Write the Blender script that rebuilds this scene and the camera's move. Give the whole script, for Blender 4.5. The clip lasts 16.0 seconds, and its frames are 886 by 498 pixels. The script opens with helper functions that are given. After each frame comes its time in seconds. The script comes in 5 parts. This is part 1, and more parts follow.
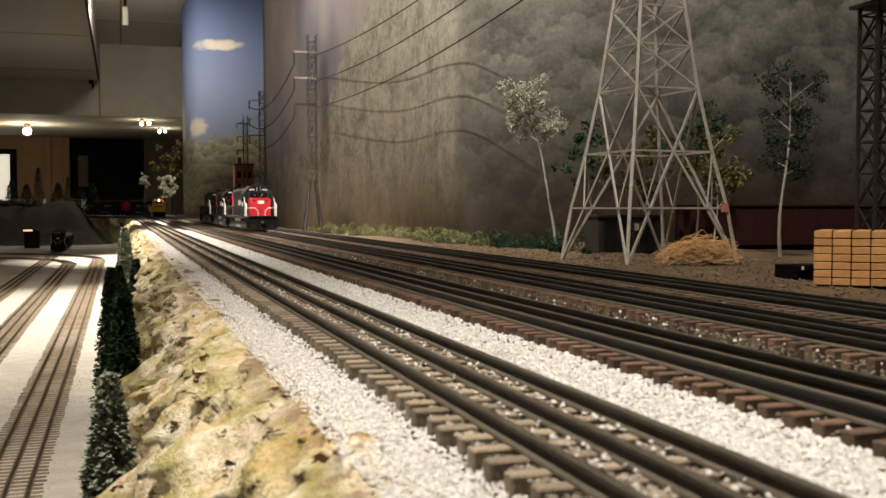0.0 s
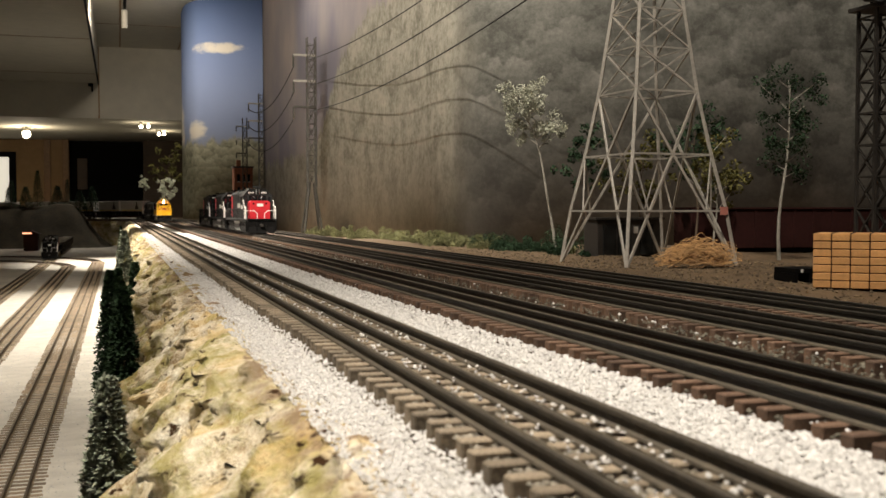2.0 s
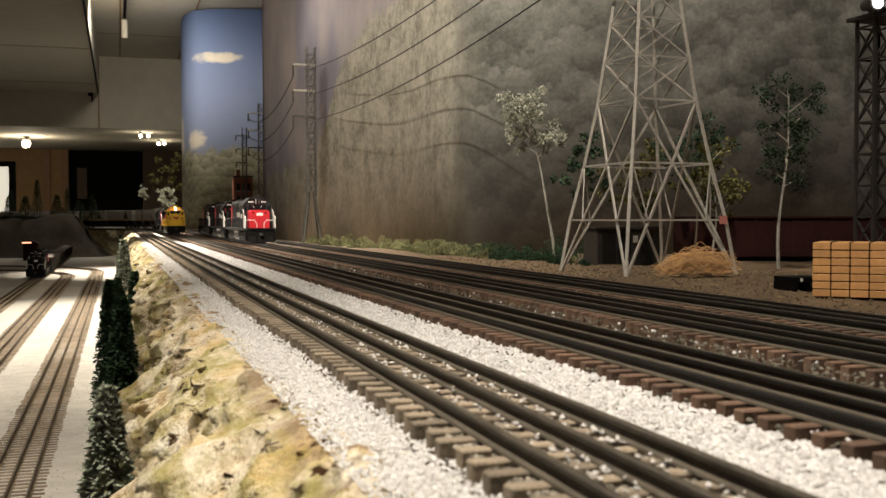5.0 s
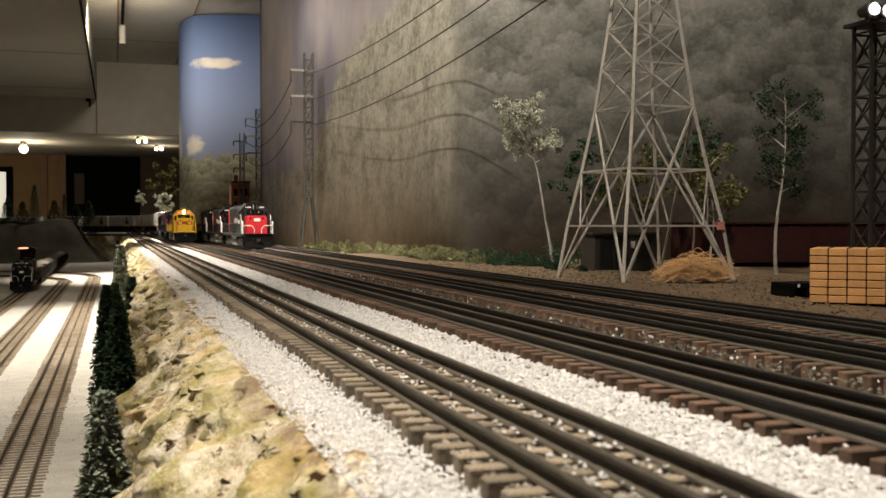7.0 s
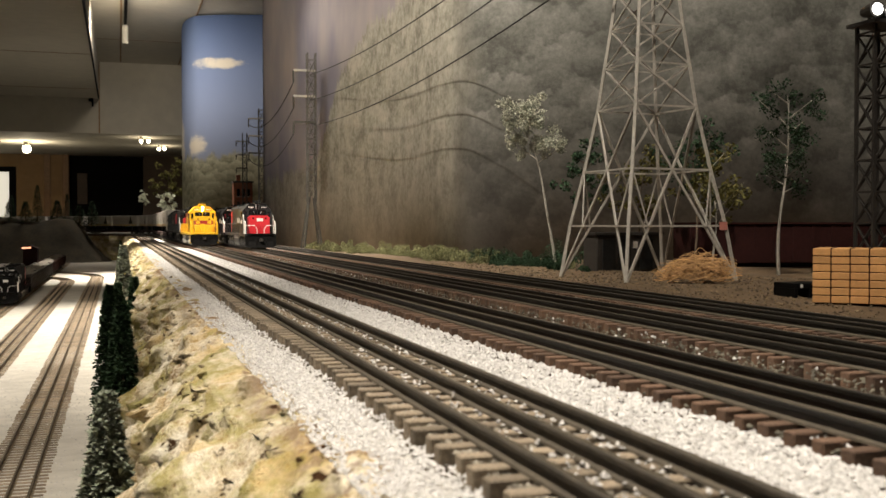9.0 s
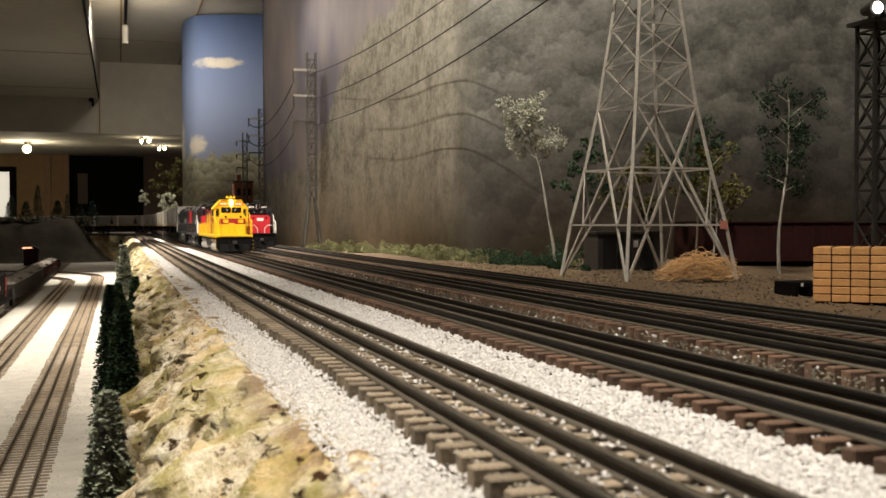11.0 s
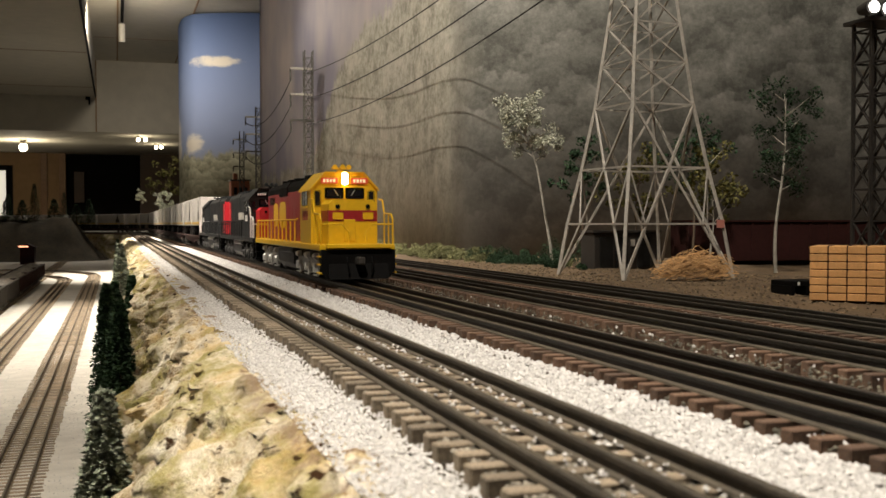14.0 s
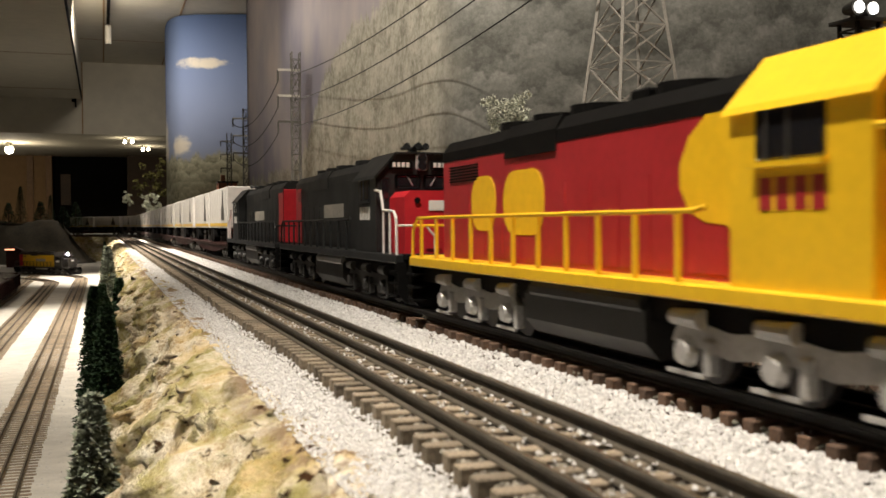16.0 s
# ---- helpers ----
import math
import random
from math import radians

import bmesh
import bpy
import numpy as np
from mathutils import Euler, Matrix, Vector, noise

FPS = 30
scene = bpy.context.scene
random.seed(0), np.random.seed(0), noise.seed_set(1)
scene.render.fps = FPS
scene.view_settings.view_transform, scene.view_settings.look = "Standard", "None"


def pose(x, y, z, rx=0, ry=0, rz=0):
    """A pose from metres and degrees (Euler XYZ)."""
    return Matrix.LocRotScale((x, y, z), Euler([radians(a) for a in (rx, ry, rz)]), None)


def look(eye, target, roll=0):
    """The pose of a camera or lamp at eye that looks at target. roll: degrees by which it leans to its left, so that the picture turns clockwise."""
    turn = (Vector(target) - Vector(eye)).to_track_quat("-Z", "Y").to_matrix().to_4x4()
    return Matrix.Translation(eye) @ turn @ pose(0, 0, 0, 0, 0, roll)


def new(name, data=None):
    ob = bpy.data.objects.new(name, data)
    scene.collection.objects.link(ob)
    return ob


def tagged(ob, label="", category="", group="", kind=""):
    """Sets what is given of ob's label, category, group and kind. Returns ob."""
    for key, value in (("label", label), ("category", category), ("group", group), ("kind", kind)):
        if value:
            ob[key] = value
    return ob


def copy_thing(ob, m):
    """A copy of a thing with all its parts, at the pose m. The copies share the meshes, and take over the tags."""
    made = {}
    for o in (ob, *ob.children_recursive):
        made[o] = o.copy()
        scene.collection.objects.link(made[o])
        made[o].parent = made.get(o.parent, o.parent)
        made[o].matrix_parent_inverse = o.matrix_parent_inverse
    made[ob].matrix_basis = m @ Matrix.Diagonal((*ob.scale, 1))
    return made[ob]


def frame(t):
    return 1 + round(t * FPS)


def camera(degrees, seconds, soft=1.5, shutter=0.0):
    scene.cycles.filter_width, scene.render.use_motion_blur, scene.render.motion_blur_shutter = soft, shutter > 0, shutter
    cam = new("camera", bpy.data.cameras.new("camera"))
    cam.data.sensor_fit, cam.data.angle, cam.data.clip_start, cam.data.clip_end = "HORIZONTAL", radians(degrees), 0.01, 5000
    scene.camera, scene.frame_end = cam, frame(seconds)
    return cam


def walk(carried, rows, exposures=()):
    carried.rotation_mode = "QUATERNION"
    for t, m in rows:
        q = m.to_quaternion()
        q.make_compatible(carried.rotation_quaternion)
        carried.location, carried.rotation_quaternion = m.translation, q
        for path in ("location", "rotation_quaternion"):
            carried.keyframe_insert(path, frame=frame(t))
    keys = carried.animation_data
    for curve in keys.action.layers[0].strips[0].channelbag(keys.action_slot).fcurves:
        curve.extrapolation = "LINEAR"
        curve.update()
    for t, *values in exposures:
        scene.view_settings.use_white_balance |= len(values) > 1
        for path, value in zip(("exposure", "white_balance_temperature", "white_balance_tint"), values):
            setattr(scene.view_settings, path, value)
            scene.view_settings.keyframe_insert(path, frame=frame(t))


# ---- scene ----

# ---------------------------------------------------------------- camera
EYE = 0.0487
TURNS = [(0.0, 17.549, -2.337, 0.066), (0.5, 17.564, -2.219, 0.02), (1.0, 17.528, -2.152, 0.076), (1.5, 17.559, -2.237, 0.058),
         (2.0, 17.589, -2.177, 0.065), (2.5, 17.564, -2.047, 0.07), (3.0, 17.527, -1.976, 0.046), (3.5, 17.556, -1.869, 0.058),
         (4.0, 17.541, -1.777, 0.102), (6.5, 17.754, -1.44, 0.062), (7.0, 17.753, -1.347, 0.063), (7.5, 17.705, -1.364, -0.001),
         (8.0, 17.707, -1.395, 0.055), (8.5, 17.707, -1.315, 0.106), (9.0, 17.611, -1.343, 0.036), (11.5, 17.589, -1.394, 0.132),
         (12.0, 17.612, -1.48, 0.087), (12.5, 17.67, -1.481, 0.139), (13.0, 17.695, -1.516, 0.122), (13.5, 17.71, -1.471, 0.136),
         (14.0, 17.761, -1.448, 0.106), (14.5, 17.926, -1.464, 0.163), (15.0, 18.213, -1.452, 0.204), (15.5, 18.318, -1.359, 0.262),
         (16.0, 18.42, -1.4, 0.367)]
cam = camera(46.9, 16.0, soft=1.5, shutter=0.25)
cam.data.dof.use_dof = True
cam.data.dof.focus_distance = 1.1
cam.data.dof.aperture_fstop = 42.0
walk(cam, [(t, pose(0, 0, EYE, 90 + p, r, -y)) for t, y, p, r in TURNS])

# ---------------------------------------------------------------- light
scene.view_settings.exposure = 0.0
world = bpy.data.worlds.new("world")
scene.world = world
world.use_nodes = True
world.node_tree.nodes["Background"].inputs[0].default_value = (0.9, 0.75, 0.55, 1)
world.node_tree.nodes["Background"].inputs[1].default_value = 0.002

WARM = (1.0, 0.895, 0.765)
LOW_Z = -0.155


def lamp(x, y, z, watts, size=0.12, target=None, spread=150):
    data = bpy.data.lights.new("ceiling_or_fill_lamp", "AREA")
    data.shape, data.size, data.energy, data.color = "DISK", size, watts, WARM
    data.spread = radians(spread)
    ob = new("ceiling_or_fill_lamp", data)
    ob.matrix_basis = look((x, y, z), target or (x, y + 0.001, 0))
    return ob


# x, y, z, aim, watts, size, spread: ceiling spots over the layout
# the fourth is an unseen fill, added to brighten the backdrop's right side
LAMPS = [(-0.14, 0.20, 1.14, (0.05, 0.28, 0), 6.3, 0.05, 82), (-0.40, 1.1, 1.12, (0.55, 2.25, -0.10), 9.2, 0.03, 88),
         (0.14, 4.4, 1.42, (0.20, 4.3, 0), 11.0, 0.06, 46), (0.30, 0.35, 1.42, (1.0, 1.65, 0.08), 4.2, 0.05, 70),
         (0.06, 6.6, 1.42, (0.25, 7.3, 0.2), 14.0, 0.3, 170), (0.10, 3.0, 1.42, (0.22, 2.45, 0), 8.5, 0.05, 48),
         (-0.55, 1.5, 1.12, (-0.20, 1.7, LOW_Z), 3.0, 0.05, 80)]
for x, y, z, aim, w, d, spread in LAMPS:
    lamp(x, y, z, w, d, aim, spread)
for x, y, z, w in ((-0.855, 10.8, 0.72, 8.0), (0.24, 10.0, 0.76, 1.2), (0.43, 10.95, 0.76, 1.2)):
    data = bpy.data.lights.new("bulb_light", "POINT")
    data.energy, data.color, data.shadow_soft_size = w, (1.0, 0.85, 0.62), 0.03
    new("bulb_light", data).location = (x, y, z)

# ---------------------------------------------------------------- materials


def mat(name, col, rough=0.6, metal=0.0, var=0.25, scale=40.0, bump=0.0, bscale=400.0, col2=None, rand=0.0, island=False, emit=None, spec=0.5):
    """A surface with two scales of variation; scale in features per metre."""
    m = bpy.data.materials.new(name)
    m.use_nodes = True
    n, l = m.node_tree.nodes, m.node_tree.links
    b = n["Principled BSDF"]
    b.inputs["Roughness"].default_value, b.inputs["Metallic"].default_value = rough, metal
    b.inputs["Specular IOR Level"].default_value = spec
    tc = n.new("ShaderNodeTexCoord")
    n1, n2 = n.new("ShaderNodeTexNoise"), n.new("ShaderNodeTexNoise")
    n1.inputs["Scale"].default_value, n1.inputs["Detail"].default_value = scale, 5
    n2.inputs["Scale"].default_value, n2.inputs["Detail"].default_value = scale * 9, 3
    add = n.new("ShaderNodeMath")
    add.operation = "ADD"
    half = n.new("ShaderNodeMath")
    half.operation, half.inputs[1].default_value = "MULTIPLY", 0.5
    for t in (n1, n2):
        l.new(tc.outputs["Object"], t.inputs["Vector"])
    l.new(n1.outputs[0], add.inputs[0]), l.new(n2.outputs[0], add.inputs[1]), l.new(add.outputs[0], half.inputs[0])
    ramp = n.new("ShaderNodeValToRGB")
    ramp.color_ramp.elements[0].position, ramp.color_ramp.elements[1].position = 0.36, 0.64
    c2 = col2 or tuple(c * (1 - var) for c in col)
    c1 = col if col2 else tuple(min(1, c * (1 + var * 0.5)) for c in col)
    ramp.color_ramp.elements[0].color, ramp.color_ramp.elements[1].color = (*c2, 1), (*c1, 1)
    l.new(half.outputs[0], ramp.inputs[0])
    out = ramp.outputs[0]
    if rand:
        hs = n.new("ShaderNodeHueSaturation")
        src = n.new("ShaderNodeNewGeometry" if island else "ShaderNodeObjectInfo")
        mr = n.new("ShaderNodeMapRange")
        mr.inputs[3].default_value, mr.inputs[4].default_value = 1 - rand, 1 + rand
        l.new(src.outputs["Random Per Island" if island else "Random"], mr.inputs[0])
        l.new(mr.outputs[0], hs.inputs["Value"]), l.new(out, hs.inputs["Color"])
        out = hs.outputs[0]
    l.new(out, b.inputs["Base Color"])
    rr = n.new("ShaderNodeMapRange")
    rr.inputs[3].default_value, rr.inputs[4].default_value = max(0.03, rough - 0.12), min(1, rough + 0.12)
    l.new(n1.outputs[0], rr.inputs[0]), l.new(rr.outputs[0], b.inputs["Roughness"])
    if bump:
        nb = n.new("ShaderNodeTexNoise")
        nb.inputs["Scale"].default_value, nb.inputs["Detail"].default_value = bscale, 4
        bp = n.new("ShaderNodeBump")
        bp.inputs["Strength"].default_value, bp.inputs["Distance"].default_value = bump, 0.4 / bscale
        l.new(tc.outputs["Object"], nb.inputs["Vector"]), l.new(nb.outputs[0], bp.inputs["Height"])
        l.new(bp.outputs[0], b.inputs["Normal"])
    if emit:
        b.inputs["Emission Color"].default_value, b.inputs["Emission Strength"].default_value = (*emit[:3], 1), emit[3]
    return m


class Nodes:
    """Short hand for building a node tree."""

    def __init__(self, name, rough):
        self.m = bpy.data.materials.new(name)
        self.m.use_nodes = True
        self.t = self.m.node_tree
        self.b = self.t.nodes["Principled BSDF"]
        self.b.inputs["Roughness"].default_value = rough
        self.b.inputs["Specular IOR Level"].default_value = 0.08

    def put(self, socket, v):
        if isinstance(v, bpy.types.NodeSocket):
            self.t.links.new(v, socket)
        else:
            socket.default_value = v

    def add(self, kind, out=0, ins=None, **attrs):
        n = self.t.nodes.new(kind)
        if "operation" in attrs:
            n.operation = attrs["operation"]
        if "feature" in attrs:
            n.feature = attrs["feature"]
        for k, v in (ins or {}).items():
            self.put(n.inputs[k], v)
        return n.outputs[out]

    def math(self, op, a, b=0.0, clamp=False):
        n = self.t.nodes.new("ShaderNodeMath")
        n.operation, n.use_clamp = op, clamp
        self.put(n.inputs[0], a), self.put(n.inputs[1], b)
        return n.outputs[0]

    def ramp(self, v, stops):
        n = self.t.nodes.new("ShaderNodeValToRGB")
        e = n.color_ramp.elements
        e[0].position, e[0].color = stops[0][0], (*stops[0][1], 1)
        e[1].position, e[1].color = stops[-1][0], (*stops[-1][1], 1)
        for p, c in stops[1:-1]:
            e.new(p).color = (*c, 1)
        self.t.links.new(v, n.inputs[0])
        return n.outputs[0]

    def mix(self, f, a, b):
        n = self.t.nodes.new("ShaderNodeMix")
        n.data_type = "RGBA"
        self.put(n.inputs[0], f), self.put(n.inputs[6], a), self.put(n.inputs[7], b)
        return n.outputs[2]

    def noise(self, vec, scale, detail=4, rough=0.55):
        return self.add("ShaderNodeTexNoise", 0, {"Vector": vec, "Scale": scale, "Detail": detail, "Roughness": rough})

    def stretch(self, vec, s):
        n = self.t.nodes.new("ShaderNodeMapping")
        n.inputs["Scale"].default_value = s
        self.t.links.new(vec, n.inputs["Vector"])
        return n.outputs[0]

    def smooth(self, v, lo, hi):
        n = self.t.nodes.new("ShaderNodeMapRange")
        n.interpolation_type = "SMOOTHSTEP"
        n.inputs[1].default_value, n.inputs[2].default_value = lo, hi
        self.put(n.inputs[0], v)
        return n.outputs[0]


def grey(v):
    return (v, v, v)


def crowns(k, uv, scale):
    """Round tree crowns, lighter on top: a value 0 to 1."""
    warp = k.t.nodes.new("ShaderNodeVectorMath")
    warp.operation = "MULTIPLY_ADD"
    nz = k.t.nodes.new("ShaderNodeTexNoise")
    nz.inputs["Scale"].default_value, nz.inputs["Detail"].default_value = scale * 2.2, 5
    k.t.links.new(uv, nz.inputs["Vector"])
    k.t.links.new(nz.outputs[1], warp.inputs[0])
    warp.inputs[1].default_value = (0.9 / scale,) * 3
    k.t.links.new(uv, warp.inputs[2])
    v = k.t.nodes.new("ShaderNodeTexVoronoi")
    v.inputs["Scale"].default_value = scale
    v.feature = "SMOOTH_F1"
    v.inputs["Smoothness"].default_value = 0.35
    v.inputs["Randomness"].default_value = 1.0
    k.t.links.new(warp.outputs[0], v.inputs["Vector"])
    sep_p, sep_c = k.t.nodes.new("ShaderNodeSeparateXYZ"), k.t.nodes.new("ShaderNodeSeparateXYZ")
    k.t.links.new(warp.outputs[0], sep_p.inputs[0]), k.t.links.new(v.outputs["Position"], sep_c.inputs[0])
    dy = k.math("SUBTRACT", sep_p.outputs[1], sep_c.outputs[1])
    top = k.math("MULTIPLY", dy, scale * 0.55)
    sep_col = k.t.nodes.new("ShaderNodeSeparateColor")
    k.t.links.new(v.outputs["Color"], sep_col.inputs[0])
    var = k.math("MULTIPLY", sep_col.outputs[0], 0.35)
    return k.math("ADD", k.math("ADD", top, 0.32), var, True)


M = {}
M["tie"] = mat("stained_wood", (0.105, 0.060, 0.036), 0.8, var=0.5, scale=120, bump=0.6, bscale=900, rand=0.35)
M["tie_grey"] = mat("dusty_wood", (0.20, 0.16, 0.112), 0.85, var=0.5, scale=120, bump=0.6, bscale=900, rand=0.3)
M["tie_pale"] = mat("ballast_dusted_wood", (0.27, 0.21, 0.145), 0.85, var=0.5, scale=120, bump=0.5, bscale=900, rand=0.3)
M["tie_j"] = mat("stained_wood_far", (0.11, 0.072, 0.048), 0.8, var=0.5, scale=120, rand=0.35, island=True)
M["tie_low"] = mat("dusted_tan_wood", (0.30, 0.24, 0.17), 0.85, var=0.5, scale=120, rand=0.3, island=True)
M["rail"] = mat("dark_rail_steel", (0.0095, 0.0085, 0.006), 0.5, 0.1, var=0.5, scale=60, bump=0.1)
M["rail_dusty"] = mat("dusty_brown_rail", (0.046, 0.037, 0.026), 0.65, 0.0, var=0.5, scale=60, bump=0.1)
M["rail_low"] = mat("rusty_brown_rail", (0.10, 0.072, 0.048), 0.7, 0.0, var=0.5, scale=60)
M["rail_foot"] = mat("dusty_rail_foot", (0.062, 0.05, 0.033), 0.8, 0.0, var=0.4, scale=70)
M["rail_head"] = mat("worn_rail_head", (0.16, 0.135, 0.095), 0.42, 0.8, var=0.5, scale=50)
M["ballast"] = mat("white_ballast", (0.52, 0.507, 0.475), 0.9, var=0.25, scale=25, bump=1.0, bscale=700)
M["stone"] = mat("white_stone", (0.54, 0.532, 0.518), 0.85, var=0.15, scale=200, rand=0.25, island=True)
M["stone_grey"] = mat("grey_stone", (0.25, 0.225, 0.18), 0.85, var=0.3, scale=200, rand=0.5, island=True)
M["stone_dark"] = mat("dark_grey_stone", (0.11, 0.10, 0.075), 0.9, var=0.3, scale=200, rand=0.5, island=True)
M["sand"] = mat("brown_sand", (0.135, 0.09, 0.05), 0.95, var=0.35, scale=18, bump=0.9, bscale=500)
M["sand_stone"] = mat("mixed_brown_pebble", (0.17, 0.125, 0.075), 0.9, var=0.3, scale=200, rand=0.65, island=True)
M["yard"] = mat("fine_white_ballast", (0.58, 0.555, 0.495), 0.9, var=0.2, scale=5, bump=0.7, bscale=600)
M["steel_grey"] = mat("grey_painted_steel", (0.42, 0.395, 0.35), 0.6, 0.1, var=0.25, scale=30)
M["dark_steel"] = mat("dark_painted_steel", (0.055, 0.05, 0.045), 0.5, 0.3, var=0.3, scale=60)
M["paint_white"] = mat("ceiling_paint", (0.74, 0.69, 0.57), 0.85, var=0.08, scale=1.5, bump=0.1, bscale=60)
# near-black colour carries the darkness of the unlit back room
M["black_wall"] = mat("unlit_wall_black", (0.006, 0.0055, 0.005), 0.9, var=0.3, scale=3, spec=0.1)
M["brown_wall"] = mat("tan_wall_paint", (0.38, 0.24, 0.12), 0.8, var=0.12, scale=2)
M["dark_wood"] = mat("dark_brown_wood", (0.075, 0.045, 0.026), 0.6, var=0.3, scale=6)
M["floor"] = mat("dark_carpet", (0.05, 0.045, 0.04), 0.95, var=0.3, scale=30)

# ---------------------------------------------------------------- builders


def mesh_of(name, bm, material, smooth=False):
    me = bpy.data.meshes.new(name)
    bm.to_mesh(me)
    bm.free()
    for m in (material if isinstance(material, (list, tuple)) else [material]):
        me.materials.append(m)
    if smooth:
        for p in me.polygons:
            p.use_smooth = True
    return me


def part(name, bm, material, parent, label="", smooth=False):
    """One mesh object under a thing or a part."""
    ob = new(name, bm if isinstance(bm, bpy.types.Mesh) else mesh_of(name, bm, material, smooth))
    ob.parent = parent
    if label:
        tagged(ob, label)
    return ob


def solo(name, bm, material, label, category, group="", kind="", smooth=False):
    """A thing or a piece of the setting that is one mesh."""
    return tagged(new(name, mesh_of(name, bm, material, smooth)), label, category, group, kind)


def thing(name, label, category, group="", kind=""):
    return tagged(new(name), label, category, group, kind)


def box(bm, x0, x1, y0, y1, z0, z1, bev=0.0, mi=0):
    r = bmesh.ops.create_cube(bm, size=1.0)
    for v in r["verts"]:
        v.co = Vector(((x0 + x1) / 2 + v.co.x * (x1 - x0), (y0 + y1) / 2 + v.co.y * (y1 - y0), (z0 + z1) / 2 + v.co.z * (z1 - z0)))
    fs = {f for v in r["verts"] for f in v.link_faces}
    for f in fs:
        f.material_index = mi
    if bev:
        es = list({e for v in r["verts"] for e in v.link_edges})
        bmesh.ops.bevel(bm, geom=es, offset=bev, segments=1, affect="EDGES")
    return bm


def bx(*a, **k):
    return box(bmesh.new(), *a, **k)


def rod(bm, a, b, r, seg=6, r2=None):
    a, b = Vector(a), Vector(b)
    d = b - a
    m = Matrix.Translation((a + b) / 2) @ d.to_track_quat("Z", "Y").to_matrix().to_4x4()
    bmesh.ops.create_cone(bm, cap_ends=True, segments=seg, radius1=r, radius2=r if r2 is None else r2, depth=d.length, matrix=m)
    return bm


def wire(bm, pts, r, seg=6):
    """A continuous round wire through the points."""
    P = [Vector(p) for p in pts]
    rings = []
    for i, p in enumerate(P):
        d = (P[min(i + 1, len(P) - 1)] - P[max(i - 1, 0)]).normalized()
        u = d.orthogonal().normalized() if not rings else (side - d * side.dot(d)).normalized()
        side = u
        v = d.cross(u)
        rings.append([bm.verts.new(p + (u * math.cos(6.2832 * k / seg) + v * math.sin(6.2832 * k / seg)) * r) for k in range(seg)])
    for a, b in zip(rings, rings[1:]):
        for k in range(seg):
            bm.faces.new((a[k], a[(k + 1) % seg], b[(k + 1) % seg], b[k]))
    bm.faces.new(rings[0]), bm.faces.new(rings[-1])
    bmesh.ops.recalc_face_normals(bm, faces=bm.faces[:])
    return bm


def prism(bm, outline, axis, lo, hi, mi=0):
    """Extrude a 2D outline along x (outline in y, z) or y (outline in x, z) or z (x, y)."""
    def co(p, h):
        return {"x": (h, p[0], p[1]), "y": (p[0], h, p[1]), "z": (p[0], p[1], h)}[axis]
    a = [bm.verts.new(co(p, lo)) for p in outline]
    b = [bm.verts.new(co(p, hi)) for p in outline]
    n = len(outline)
    fs = [bm.faces.new(a), bm.faces.new(b)]
    for i in range(n):
        fs.append(bm.faces.new((a[i], a[(i + 1) % n], b[(i + 1) % n], b[i])))
    for f in fs:
        f.material_index = mi
    bmesh.ops.recalc_face_normals(bm, faces=fs)
    return bm


def line_path(x, y_turn, radius):
    """Arc length -> (x, y, heading): straight away from the viewer, then a quarter turn to the left, then straight."""
    q = radius * math.pi / 2

    def at(s):
        if s < y_turn:
            return x, s, 0.0
        if s < y_turn + q:
            a = (s - y_turn) / radius
            return x - radius * (1 - math.cos(a)), y_turn + radius * math.sin(a), a
        return x - radius - (s - y_turn - q), y_turn + radius, math.pi / 2
    return at


UP = {"a": (0.0998, 5.6, 1.30), "b": (0.1904, 5.6, 1.39), "c": (0.2765, 5.6, 1.47), "d": (0.352, 5.6, 1.55)}
LOW = {"e": (-0.0825, 4.3, 0.75), "f": (-0.181, 4.0, 0.66), "g": (-0.28, 6.6, 0.5)}
PATHS = {k: line_path(*v) for k, v in (*UP.items(), *LOW.items())}

TIE_L, TIE_W, TIE_H, PITCH, RAIL_H = 0.052, 0.0047, 0.0075, 0.0112, 0.0046


def tie_mesh(name, material):
    bm = bmesh.new()
    box(bm, -TIE_L / 2, TIE_L / 2, -TIE_W / 2, TIE_W / 2, -RAIL_H - TIE_H, -RAIL_H, bev=0.0004)
    return mesh_of(name, bm, material)


def rail_bm(path, off, s0, s1):
    bm = bmesh.new()
    h = RAIL_H
    prof = [(-0.0019, -h), (0.0019, -h), (0.0017, -h + 0.0006), (0.0005, -h + 0.0011), (0.0005, -0.0018), (0.0011, -0.0014),
            (0.0011, -0.0004), (0.0006, 0.0), (-0.0006, 0.0), (-0.0011, -0.0004), (-0.0011, -0.0014), (-0.0005, -0.0018),
            (-0.0005, -h + 0.0011), (-0.0017, -h + 0.0006)]
    rings = []
    s = s0
    while s < s1 + 1e-6:
        x, y, a = path(s)
        c, n = math.cos(a), math.sin(a)
        rings.append([bm.verts.new((x + (off + p) * c, y + (off + p) * n, z)) for p, z in prof])
        s += 0.1 if a == 0 else 0.06
    for A, B in zip(rings, rings[1:]):
        for i in range(len(prof)):
            f = bm.faces.new((A[i], A[(i + 1) % len(prof)], B[(i + 1) % len(prof)], B[i]))
            f.material_index = 1 if i == 7 else 2 if i in (1, 2, 12, 13) else 0
    bm.faces.new(rings[0]), bm.faces.new(rings[-1])
    bmesh.ops.recalc_face_normals(bm, faces=bm.faces[:])
    return bm


TRACKS = {}


